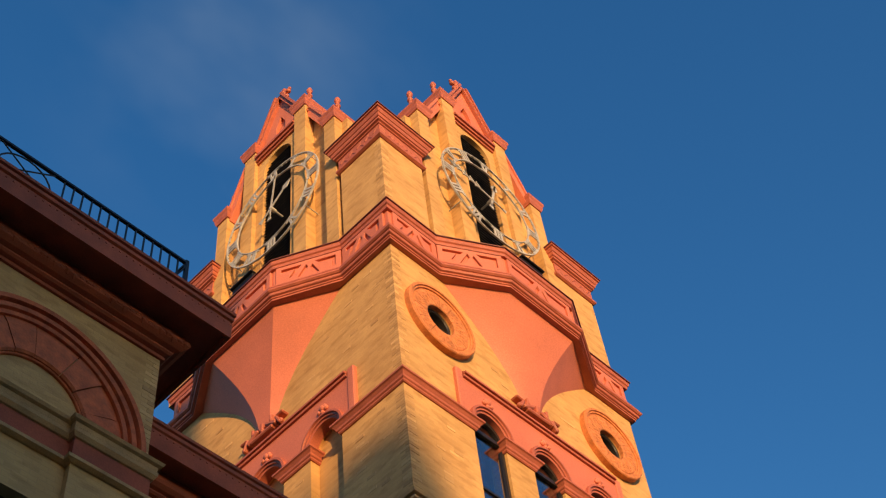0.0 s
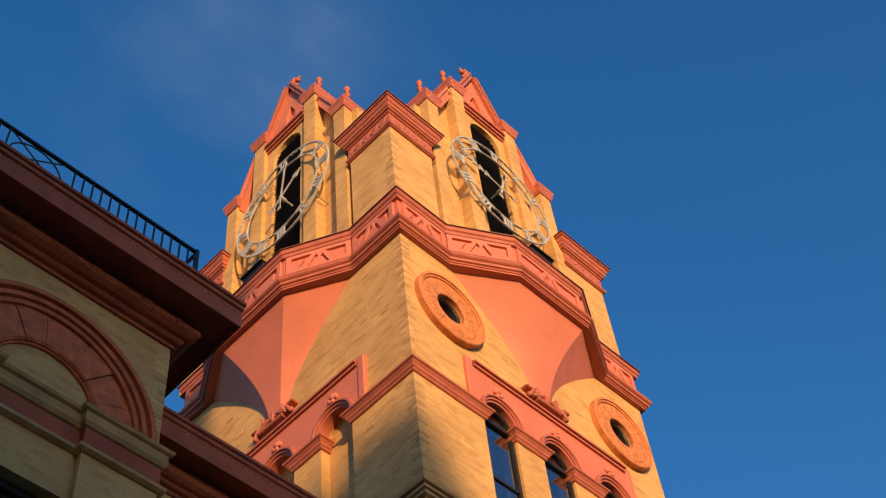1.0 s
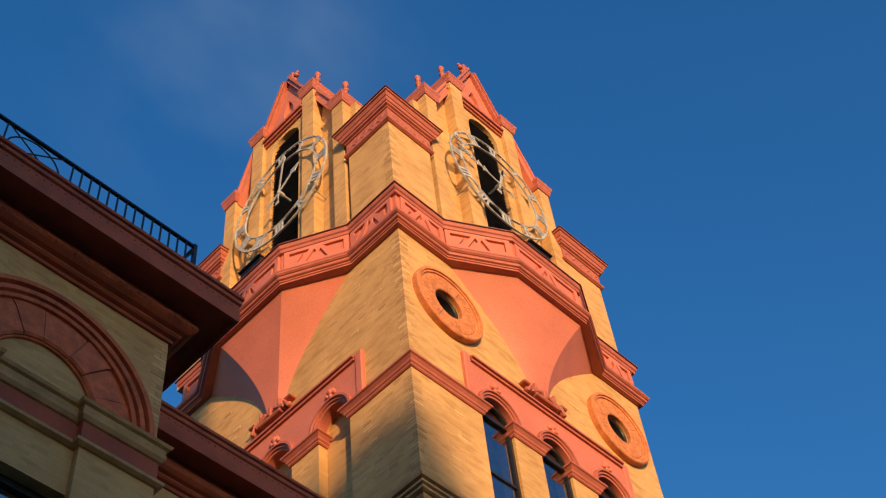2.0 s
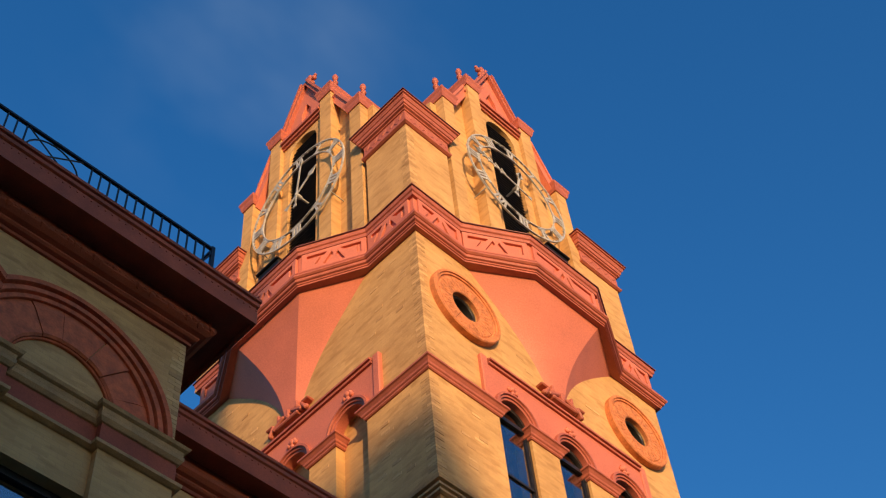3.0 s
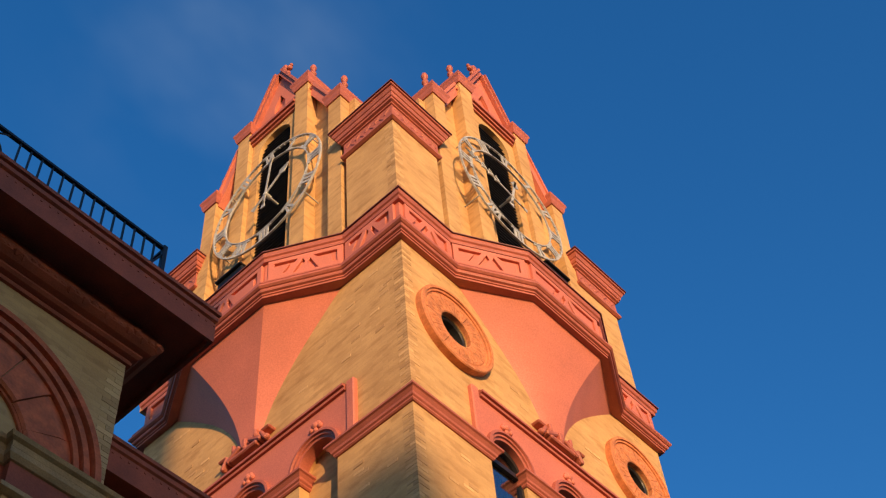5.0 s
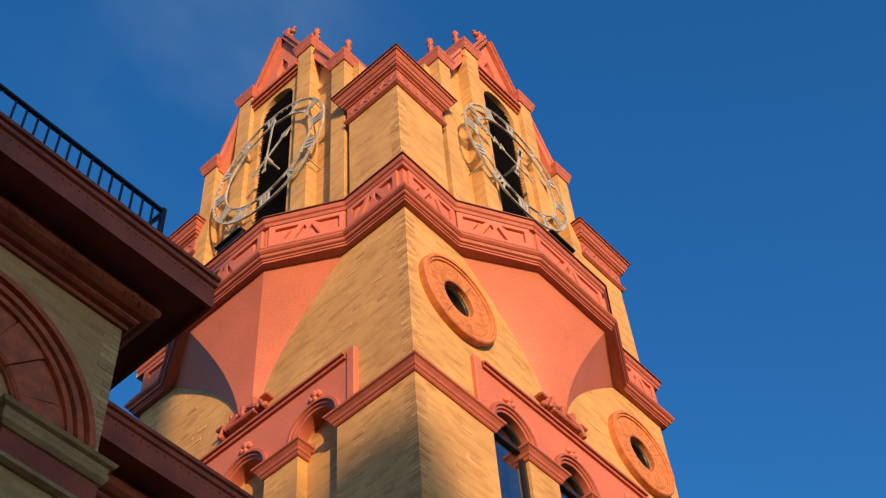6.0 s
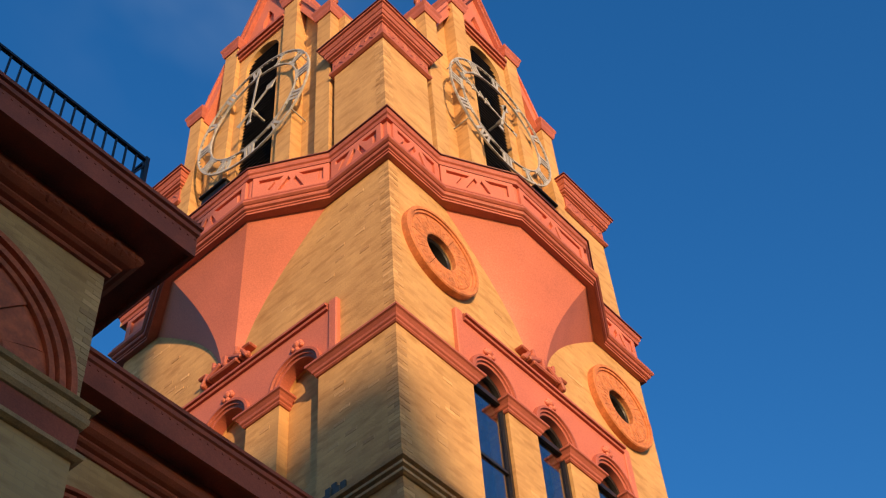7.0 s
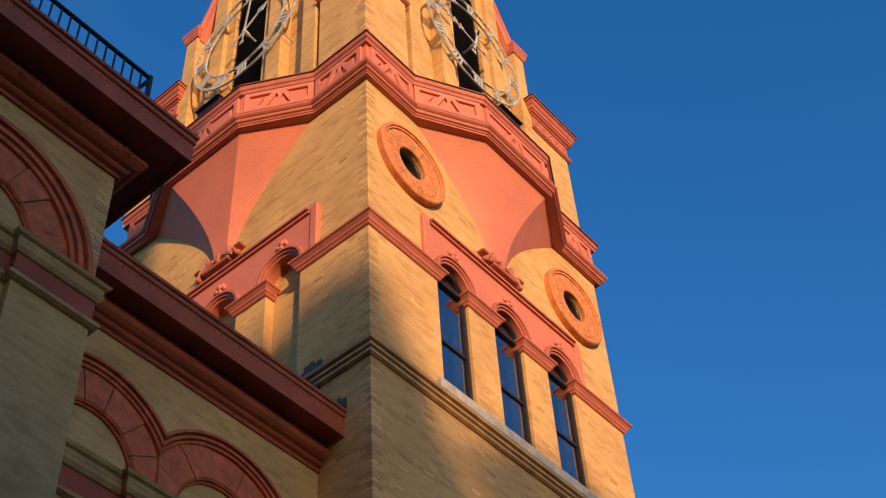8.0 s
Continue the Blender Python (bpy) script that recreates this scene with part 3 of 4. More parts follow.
# bird spikes along one edge of the nearest pier cornice
rng = random.Random(8)
verts, faces = [], []
for i in range(14):
    y, i0 = 0.25 + i * 0.085 + rng.uniform(-0.01, 0.01), len(verts)
    lean = rng.uniform(-0.03, 0.03)
    verts += [(-0.20, y - 0.012, 27.98), (-0.18, y + 0.012, 27.98), (-0.16, y - 0.012, 27.98), (-0.21 + lean, y + lean, 28.13)]
    faces += [(i0, i0 + 1, i0 + 3), (i0 + 1, i0 + 2, i0 + 3), (i0 + 2, i0, i0 + 3), (i0, i0 + 2, i0 + 1)]
me = bpy.data.meshes.new("bird_spikes")
me.from_pydata(verts, [], faces)
me.materials.append(ROOF)
part("bird_spikes", me, ROOF, tower, "row of small bird spikes", kind="stuff")

# belfry: gabled fronts
for k in range(4):
    M = side(k)

    def lay(bm, w=0.0):
        bmesh.ops.transform(bm, matrix=M @ Matrix.Translation((0, 0, w)), verts=bm.verts)
        return bm

    me = plate([(1.2, 24.28), (2.4, 24.28), (2.4, 31.2), (2.34, 31.2), (1.72, 29.85), (1.2, 29.75)], [], 0.3)
    me.transform(M @ Matrix.Translation((0, 0, -0.25)))
    part("outer_wall", me, BRICK, tower, "recessed buff brick wall")
    me = plate([(S - 2.4, 24.28), (S - 1.2, 24.28), (S - 1.2, 29.75), (S - 1.72, 29.85), (S - 2.34, 31.2), (S - 2.4, 31.2)], [], 0.3)
    me.transform(M @ Matrix.Translation((0, 0, -0.25)))
    part("outer_wall", me, BRICK, tower, "recessed buff brick wall")
    lo_u, hi_u = C - 0.50, C + 0.50
    me = plate([(2.38, 24.28), (4.62, 24.28), (4.62, 31.25), (2.38, 31.25)], [arched(lo_u, hi_u, 24.5, 30.5)], 0.35)
    me.transform(M @ Matrix.Translation((0, 0, -0.08)))
    part("belfry_wall", me, BRICK, tower, "buff brick belfry wall")
    # black sheet behind the slats, with the belfry's inner shade as its colour
    lv = part("louver_backing", lay(plate_bm(arched(lo_u - 0.05, hi_u + 0.05, 24.4, 30.5), [], 0.04), -0.29), UNLIT_BLACK, tower, "black sheet that stands in for shade inside the belfry opening")
    slat = None
    for i in range(54):
        z = 24.6 + i * 0.118
        hw = 0.49 if z < 30.5 else math.sqrt(max(0.0, 0.50 ** 2 - (z - 30.5) ** 2))
        if hw < 0.1:
            continue
        if hw == 0.49:
            if slat is None:
                tmp = bmesh.new()
                solid(tmp, [(-0.49, -0.035, 0.05), (0.49, -0.035, 0.05), (0.49, 0.035, -0.05), (-0.49, 0.035, -0.05),
                            (-0.49, -0.02, 0.05), (0.49, -0.02, 0.05), (0.49, 0.05, -0.05), (-0.49, 0.05, -0.05)],
                      [(0, 1, 2, 3), (7, 6, 5, 4), (0, 4, 5, 1), (1, 5, 6, 2), (2, 6, 7, 3), (3, 7, 4, 0)])
                slat = bpy.data.meshes.new("louver_slat")
                tmp.to_mesh(slat)
                tmp.free()
                slat.materials.append(LOUVER)
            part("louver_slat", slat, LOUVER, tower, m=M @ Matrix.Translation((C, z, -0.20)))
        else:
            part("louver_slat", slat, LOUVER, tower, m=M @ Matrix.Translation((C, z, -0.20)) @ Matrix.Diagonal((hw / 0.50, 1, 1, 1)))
    for u0, u1, ztop in ((1.38, 1.74, 29.95), (S - 1.74, S - 1.38, 29.82), (2.36, 2.76, 31.70), (S - 2.76, S - 2.36, 31.70)):
        inner = 0.0 if ztop < 30 else 0.03
        part("buttress", lay(box(bmesh.new(), (u0, 24.28, -0.62), (u1, ztop, inner))), BRICK, tower, "buff brick buttress")
        sq = [(u0, -inner), (u1, -inner), (u1, 0.62), (u0, 0.62)]
        cp = [(-0.1, ztop - 0.06), (0.03, ztop - 0.06), (0.05, ztop), (0.06, ztop + 0.03), (0.07, ztop + 0.13), (0.10, ztop + 0.2), (0.10, ztop + 0.27), (0.02, ztop + 0.36), (-0.1, ztop + 0.38)]
        rotk = Matrix.Translation((C, C, 0)) @ Matrix.Rotation(radians(-90 * k), 4, "Z") @ Matrix.Translation((-C, -C, 0))
        bm = sweep(sq, cp)
        um = (u0 + u1) / 2
        ym = 0.31
        bmesh.ops.transform(bm, matrix=rotk, verts=bm.verts)
        capob = part("buttress_cap", bm, PINK_TRIM, tower, "moulded terracotta buttress cap")
        bm = bmesh.new()
        z0 = ztop + 0.3
        vs = [bm.verts.new(v) for v in ((u0, -inner, z0), (u1, -inner, z0), (u1, 0.62, z0), (u0, 0.62, z0), (um, ym, z0 + 0.32))]
        for i in range(4):
            bm.faces.new((vs[i], vs[(i + 1) % 4], vs[4]))
        merge(bm, lathe([(0.06, 0.2), (0.05, 0.58), (0.085, 0.62), (0.085, 0.66), (0.045, 0.70), (0.045, 0.76), (0.08, 0.83), (0.09, 0.89), (0.065, 0.96), (0.02, 1.0)], Matrix.Translation((um, ym, z0 - 0.02)) @ Matrix.Diagonal((0.92, 0.92, 1.18, 1)), 10))
        bmesh.ops.transform(bm, matrix=rotk, verts=bm.verts)
        part("finial", bm, PINK_TRIM, capob, "small terracotta finial")
    # cornice under the gable
    bm = bmesh.new()
    for z0, z1, w in ((31.12, 31.2, -0.03), (31.2, 31.3, 0.02), (31.3, 31.4, 0.07)):
        box(bm, (2.78, z0, -0.4), (S - 2.78, z1, w))
    part("gable_cornice", lay(bm), PINK_TRIM, tower, "terracotta gable cornice")
    # gable with a sunk panel and raking coping
    me = plate([(2.5, 31.38), (4.5, 31.38), (C, 33.7)], [[(C - 0.17, 31.8), (C + 0.17, 31.8), (C + 0.17, 32.35), (C, 32.75), (C - 0.17, 32.35)]], 0.14)
    me.transform(M @ Matrix.Translation((0, 0, -0.16)))
    gable = part("gable", me, PINK, tower, "steep salmon gable")
    me = plate([(2.55, 31.38), (4.45, 31.38), (C, 33.6)], [], 0.2)
    me.transform(M @ Matrix.Translation((0, 0, -0.25)))
    part("gable_field", me, PINK, gable, "sunk salmon field")
    for sgn in (-1, 1):
        a, b = Vector((C + sgn * 1.05, 31.30)), Vector((C, 33.70))
        d = (b - a).normalized()
        nrm = Vector((-d.y, d.x)) * -sgn
        bm = bmesh.new()
        for o0, o1, w0, w1 in ((-0.02, 0.08, -0.50, -0.06), (0.08, 0.15, -0.52, -0.02)):
            q = [a + nrm * o0, b + nrm * o0, b + nrm * o1, a + nrm * o1]
            solid(bm, [(v.x, v.y, w0) for v in q] + [(v.x, v.y, w1) for v in q], [(0, 1, 2, 3), (4, 5, 6, 7), (0, 1, 5, 4), (1, 2, 6, 5), (2, 3, 7, 6), (3, 0, 4, 7)])
        part("raking_coping", lay(bm), PINK_TRIM, gable, "terracotta coping")
        a, b = Vector((C + sgn * 1.86, 29.85)), Vector((C + sgn * 1.12, 31.55))
        d = (b - a).normalized()
        nrm = Vector((-d.y, d.x)) * -sgn
        bm = bmesh.new()
        for o0, o1, w0, w1 in ((-0.14, 0.06, -0.60, -0.06), (0.06, 0.13, -0.62, -0.02)):
            q = [a + nrm * o0, b + nrm * o0, b + nrm * o1, a + nrm * o1]
            solid(bm, [(v.x, v.y, w0) for v in q] + [(v.x, v.y, w1) for v in q], [(0, 1, 2, 3), (4, 5, 6, 7), (0, 1, 5, 4), (1, 2, 6, 5), (2, 3, 7, 6), (3, 0, 4, 7)])
        part("ramp_coping", lay(bm), PINK, tower, "sloping salmon coping")
    # cross finial at the peak
    bm = bmesh.new()
    box(bm, (C - 0.07, 33.6, -0.34), (C + 0.07, 34.3, -0.2), 0.02)
    for du, dv, r in ((-0.15, 34.08, 0.075), (0.15, 34.08, 0.075), (0, 34.28, 0.075), (0, 34.08, 0.1), (-0.09, 33.88, 0.07), (0.09, 33.88, 0.07), (-0.2, 34.16, 0.05), (0.2, 34.16, 0.05)):
        tmp = bmesh.new()
        bmesh.ops.create_icosphere(tmp, subdivisions=2, radius=r)
        merge(bm, tmp, Matrix.Translation((C + du, dv, -0.27)))
    part("cross_finial", lay(bm), PINK_TRIM, gable, "leafy terracotta cross finial")
    # roof behind the gable
    bm = bmesh.new()
    solid(bm, [(2.38, 31.2, -0.45), (4.62, 31.2, -0.45), (C, 33.6, -0.45), (2.38, 31.2, -3.5), (4.62, 31.2, -3.5), (C, 33.6, -3.5)],
          [(0, 1, 2), (3, 5, 4), (0, 2, 5, 3), (1, 4, 5, 2), (0, 3, 4, 1)])
    part("roof", lay(bm), ROOF, tower, "dark red metal roof")
bm = box(bmesh.new(), (1.3, 1.3, 27.5), (5.7, 5.7, 27.9))
part("inner_roof", bm, LEAD, tower, "flat lead roof")

# ---------------------------------------------------------------- clocks
def clock(k, hands_at):
    M = side(k) @ Matrix.Translation((C - 0.08 if k == 0 else C + 0.12, 27.85 if k == 0 else 27.95, 0.14))
    p = M @ Vector((0, 0, 0))
    ob = thing("skeleton_clock", p.x, p.y, p.z, "grey metal skeleton clock dial in front of the louvers", "clock", "tower clocks")

    def lay(bm):
        bmesh.ops.transform(bm, matrix=M, verts=bm.verts)
        return bm

    for r, t in ((1.58, 0.015), (1.22, 0.012)):
        part("dial_ring", lay(ring(bmesh.new(), 0, 0, [(r - t, -0.02), (r - t, 0.02), (r + t, 0.02), (r + t, -0.02)], 0, 360, 64)), DIAL, ob)
    # the marks cannot be made out as letters: plain bars, as many as each hour's sign has strokes
    strokes = (2, 1, 2, 3, 3, 2, 3, 4, 3, 3, 2, 3)
    for m in range(60):
        part("minute_mark", lay(ring(bmesh.new(), 0, 0, [(1.52, -0.008), (1.52, 0.008), (1.58, 0.008), (1.58, -0.008)], 6 * m - 0.5, 6 * m + 0.5, 1)), DIAL, ob)
    for hour in range(12):
        a = radians(90 - 30 * hour)
        n = strokes[hour]
        for j in range(n):
            tmp = box(bmesh.new(), (-0.17, -0.03, -0.012), (0.17, 0.03, 0.012))
            lean = radians(12 * (1 if j % 2 else -1) if n != 3 else 0)
            bmesh.ops.transform(tmp, matrix=Matrix.Rotation(a, 4, "Z") @ Matrix.Translation((1.39, (j - (n - 1) / 2) * 0.1, 0)) @ Matrix.Rotation(lean, 4, "Z"), verts=tmp.verts)
            part("hour_bar", lay(tmp), DIAL, ob)
        for r in (1.255, 1.555):
            w = (n * 0.05 + 0.05) / r * 57.3
            part("serif", lay(ring(bmesh.new(), 0, 0, [(r - 0.026, -0.01), (r - 0.026, 0.01), (r + 0.026, 0.01), (r + 0.026, -0.01)], 90 - 30 * hour - w, 90 - 30 * hour + w, 5)), DIAL, ob)
    for name, deg, length, wide in (("minute_hand", hands_at[0], 1.42, 0.045), ("hour_hand", hands_at[1], 0.8, 0.06)):
        bm = bmesh.new()
        box(bm, (-0.35, -wide / 2, 0.03), (length, wide / 2, 0.05))
        tmp = plate_bm([(length - 0.32, 0), (length - 0.2, wide * 1.9), (length + 0.04, 0), (length - 0.2, -wide * 1.9)], [], 0.02)
        merge(bm, tmp, Matrix.Translation((0, 0, 0.05)))
        tmp = plate_bm([(-0.45, -wide * 1.4), (-0.2, 0), (-0.45, wide * 1.4)], [], 0.02)
        merge(bm, tmp, Matrix.Translation((0, 0, 0.05)))
        bmesh.ops.transform(bm, matrix=Matrix.Rotation(radians(deg), 4, "Z"), verts=bm.verts)
        part(name, lay(bm), DIAL, ob, "pale grey clock hand")
    part("hub", lay(lathe([(0.05, -0.1), (0.055, 0.05), (0.03, 0.07)], Matrix.Identity(4), 14)), DIAL, ob)
    for a in (45, 135, 225, 315):
        ca, sa = math.cos(radians(a)), math.sin(radians(a))
        part("bracket", lay(tube([(1.6 * ca, 1.6 * sa, 0), (1.6 * ca, 1.6 * sa, -0.42)], 0.016)), DIAL, ob)
    part("spindle", lay(tube([(0, 0, 0), (0, 0, -0.5)], 0.03)), DIAL, ob)
    # leaf scrolls along the long hand
    for r0 in (0.42, 0.62, 0.82, 1.0) if k == 0 else ():
        for sgn in (-1, 1):
            bm = tube([(r0, 0, 0.05), (r0 + 0.07, sgn * 0.06, 0.05), (r0 + 0.14, sgn * 0.075, 0.05), (r0 + 0.12, sgn * 0.12, 0.05)], 0.016)
            bmesh.ops.transform(bm, matrix=Matrix.Rotation(radians(hands_at[0]), 4, "Z"), verts=bm.verts)
            part("hand_scroll", lay(bm), DIAL, ob)
    return ob


clock(0, (168, 76))
clock(1, (84, 36))

# floodlights that stand on the bay ledges
for k in range(2):
    M = side(k) @ Matrix.Translation((C + (0.12 if k == 0 else -0.12), 24.3, 0.52))
    p = M @ Vector((0, 0, 0))
    ob = thing("floodlight", p.x, p.y, p.z, "black box floodlight standing on the frieze ledge", "floodlight", "ledge floodlights")
    for name, a, b, mat in (("housing", (-0.33, 0.20, -0.18), (0.33, 0.62, 0.16), IRON), ("hood", (-0.35, 0.61, -0.2), (0.35, 0.66, 0.22), IRON),
                            ("foot", (-0.2, 0.0, -0.08), (0.2, 0.05, 0.08), IRON), ("stem", (-0.04, 0.04, -0.03), (0.04, 0.24, 0.03), IRON)):
        bm = box(bmesh.new(), a, b, 0.015)
        bmesh.ops.transform(bm, matrix=M, verts=bm.verts)
        part(name, bm, mat, ob)

# ---------------------------------------------------------------- church body beside the tower
AISLE_Y = 0.99
aisle = thing("church_aisle", -2.2, 4.0, 0.15, "shaded buff brick church aisle with arcaded wall and red cornice", "church")
WALLM = Matrix.Translation((0, AISLE_Y, 0)) @ FACE


def arcade(owner, wall_m, y, u0, u1, top, centres, spring, ro, ri, pils, end_turn=0.0, band=0.3):
    """A wall of arched bays that meet in upright lines: window below, string course, terracotta arch above."""
    half, head, foot = 0.63, spring - 1.38, spring - 5.0
    holes = [[(c - half, foot), (c + half, foot), (c + half, head), (c - half, head)] for c in centres]
    holes += [arched(c - ri, c + ri, spring, spring + 0.001) for c in centres]
    me = plate([(u0, 0.15), (u1, 0.15), (u1, top), (u0, top)], holes, 0.4)
    me.transform(wall_m)
    wall = part("wall", me, BRICK, owner, "shaded buff brick wall")
    cuts = [(a + b) / 2 for a, b in zip(centres, centres[1:])]

    def trim(bm):
        """Cut an arch off where its neighbour begins."""
        for q, out in [(cut, 1 if cut > c else -1) for cut in cuts if abs(cut - c) < ro]:
            bmesh.ops.bisect_plane(bm, geom=bm.verts[:] + bm.edges[:] + bm.faces[:], plane_co=(q - 0.002 * out, 0, 0), plane_no=(out, 0, 0), clear_outer=True)
            bmesh.ops.holes_fill(bm, edges=[e for e in bm.edges if e.is_boundary])
        bmesh.ops.transform(bm, matrix=wall_m, verts=bm.verts)
        return bm

    rng = random.Random(round(spring * 10))
    for c in centres:
        me = plate(arched(c - ri - 0.03, c + ri + 0.03, spring - 0.1, spring, 24), [], 0.1)
        me.transform(wall_m @ Matrix.Translation((0, 0, -0.035)))
        part("tympanum", me, BRICK, owner, "plain brick infill of the arch")
        edge = [0.0]
        while edge[-1] < 180:
            edge.append(min(180.0, edge[-1] + rng.uniform(19, 30)))
        if edge[-1] - edge[-2] < 9:
            edge.pop(-2)
        for a0, a1 in zip(edge, edge[1:]):
            lift, skew = rng.uniform(-0.016, 0.016), rng.uniform(0.0, 0.02)
            bm = ring(bmesh.new(), c, spring, [(ri, -0.2), (ri, 0.025 + lift), (ri + 0.03, 0.05 + lift), (ro - band - 0.12, 0.045 + lift + skew), (ro - band, 0.03 + lift), (ro - band, -0.02)], a0 + 0.3, a1 - 0.3, 6)
            trim(bm)
            if bm.faces:
                part("voussoir", bm, TERRA_RED, owner)
            else:
                bm.free()
        w, f = ro - band, band / 0.3
        bm = ring(bmesh.new(), c, spring, [(w, -0.02), (w, 0.07), (w + 0.05 * f, 0.085), (w + 0.06 * f, 0.04), (w + 0.09 * f, 0.04), (w + 0.10 * f, 0.10), (w + 0.16 * f, 0.11), (w + 0.17 * f, 0.065), (w + 0.20 * f, 0.065),
                                           (w + 0.21 * f, 0.14), (w + 0.27 * f, 0.15), (ro, 0.12), (ro, -0.02)], 0, 180, 44)
        part("arch_moulding", trim(bm), TERRA_RED, owner, "terracotta hood moulding")
        bm = ring(bmesh.new(), c, spring, [(ri - 0.03, -0.12), (ri - 0.03, 0.0), (ri - 0.012, 0.012), (ri - 0.002, 0.0), (ri - 0.002, -0.12)], 0, 180, 30)
        bmesh.ops.transform(bm, matrix=wall_m, verts=bm.verts)
        part("arch_bead", bm, TERRA_RED, owner, "thin terracotta bead inside the arch")
        win = thing("sash_window", c, y + 0.2, foot, "dark sash window in the shaded brick wall", "window", "church windows")
        m = wall_m @ Matrix.Translation((0, 0, -0.16))
        me = plate([(c - half, foot), (c + half, foot), (c + half, head), (c - half, head)], [[(c - half + 0.08, foot + 0.1), (c + half - 0.08, foot + 0.1), (c + half - 0.08, head - 0.1), (c - half + 0.08, head - 0.1)]], 0.1)
        me.transform(m)
        part("window_frame", me, FRAME, win)
        for z0, z1 in ((foot + 0.08, foot + 1.74), (foot + 1.8, head - 0.08)):
            me = plate([(c - half + 0.06, z0), (c + half - 0.06, z0), (c + half - 0.06, z1), (c - half + 0.06, z1)], [], 0.008)
            me.transform(m @ Matrix.Translation((0, 0, -0.05)))
            part("pane", me, GLASS, win)
        bm = box(bmesh.new(), (c - half + 0.08, foot + 1.73, -0.09), (c + half - 0.08, foot + 1.81, -0.02))
        bmesh.ops.transform(bm, matrix=m, verts=bm.verts)
        part("meeting_rail", bm, FRAME, win)
        bm = box(bmesh.new(), (c - half - 0.12, foot - 0.1, -0.2), (c + half + 0.12, foot, 0.08), 0.01)
        bmesh.ops.transform(bm, matrix=wall_m, verts=bm.verts)
        part("window_sill", bm, STONE, win, "pale stone sill")
    for a, b in pils:
        bm = box(bmesh.new(), (a, 0.15, -0.02), (b, spring - 0.5, 0.10))
        bmesh.ops.transform(bm, matrix=wall_m, verts=bm.verts)
        part("pilaster", bm, BRICK, owner, "shallow buff brick pilaster")
    # the string breaks forward over the pilasters
    line = [] if pils[0][0] <= u0 + 0.01 else [(u0, y)]
    for a, b in pils:
        for p in ((a, y), (a, y - 0.1), (b, y - 0.1), (b, y)):
            if u0 + 0.01 < p[0] < u1 - 0.01 or p[1] < y:
                line.append(p)
    line.append((u1, y))
    if end_turn:
        line.append((u1, y + end_turn))
    for lo, hi, shape, mat, note in ((-0.14, 0.02, [(0.02, -0.14), (0.06, -0.13), (0.07, -0.07), (0.11, -0.05), (0.13, -0.01)], BUFFSTONE, "buff stone string course"),
                                     (-0.27, -0.14, [(0.0, -0.27), (0.035, -0.26), (0.07, -0.21), (0.075, -0.15)], BUFFSTONE, "buff stone string course"),
                                     (-0.60, -0.27, [(0.012, -0.60), (0.012, -0.27)], WINE, "dull terracotta band between the mouldings"),
                                     (-0.68, -0.60, [(0.03, -0.68), (0.08, -0.655), (0.085, -0.61)], BUFFSTONE, "buff stone string course")):
        profile = [(-0.12, spring + lo)] + [(o, spring + z) for o, z in shape] + [(-0.12, spring + hi)]
        part("string_course" if mat is BUFFSTONE else "string_band", sweep(line, profile, False), mat, owner, note)
    return wall


arcade(aisle, WALLM, AISLE_Y, -5.7, -0.01, 15.0, [-3.77, -1.71], 12.52, 1.36, 0.71, [(-5.7, -4.42), (-3.16, -2.32), (-1.06, -0.01)], band=0.17)


def cornice_profile(z0, z1, out):
    """A deep timber cornice: bed mould with a bold roll, sunk soffit, fascia and gutter lip."""
    shape = [(-0.28, 0.0), (0.056, 0.0), (0.07, 0.04), (0.042, 0.05), (0.042, 0.08), (0.127, 0.10), (0.17, 0.13), (0.17, 0.16), (0.27, 0.18), (0.37, 0.23), (0.40, 0.285), (0.38, 0.355), (0.31, 0.39),
             (0.31, 0.50), (0.87, 0.53), (0.87, 0.43), (0.94, 0.43), (0.94, 0.77), (0.92, 0.78), (0.92, 0.81), (0.97, 0.83), (0.97, 0.90), (0.94, 0.91), (0.94, 0.925), (1.0, 0.94), (1.0, 1.0), (0.85, 1.02), (-0.28, 1.05)]
    return [(o * out, z0 + f * (z1 - z0)) for o, f in shape]


part("cornice", sweep([(-5.6, AISLE_Y), (-0.006, AISLE_Y)], cornice_profile(14.45, 15.32, 0.53), False), WINE, aisle, "dull red painted cornice")
bm = bmesh.new()
solid(bm, [(-5.7, 0.5, 15.335), (-0.006, 0.5, 15.335), (-0.006, 7.0, 16.2), (-5.7, 7.0, 16.2), (-5.7, 0.5, 15.2), (-0.006, 0.5, 15.2), (-0.006, 7.0, 15.2), (-5.7, 7.0, 15.2)],
      [(0, 1, 2, 3), (7, 6, 5, 4), (0, 4, 5, 1), (1, 5, 6, 2), (2, 6, 7, 3), (3, 7, 4, 0)])
part("roof", bm, LEAD, aisle, "low grey roof")
bm = bmesh.new()
box(bm, (-5.7, 6.6, 0.15), (-0.006, 7.0, 15.3))
part("rear_wall", bm, BRICK, aisle, "rear brick wall")
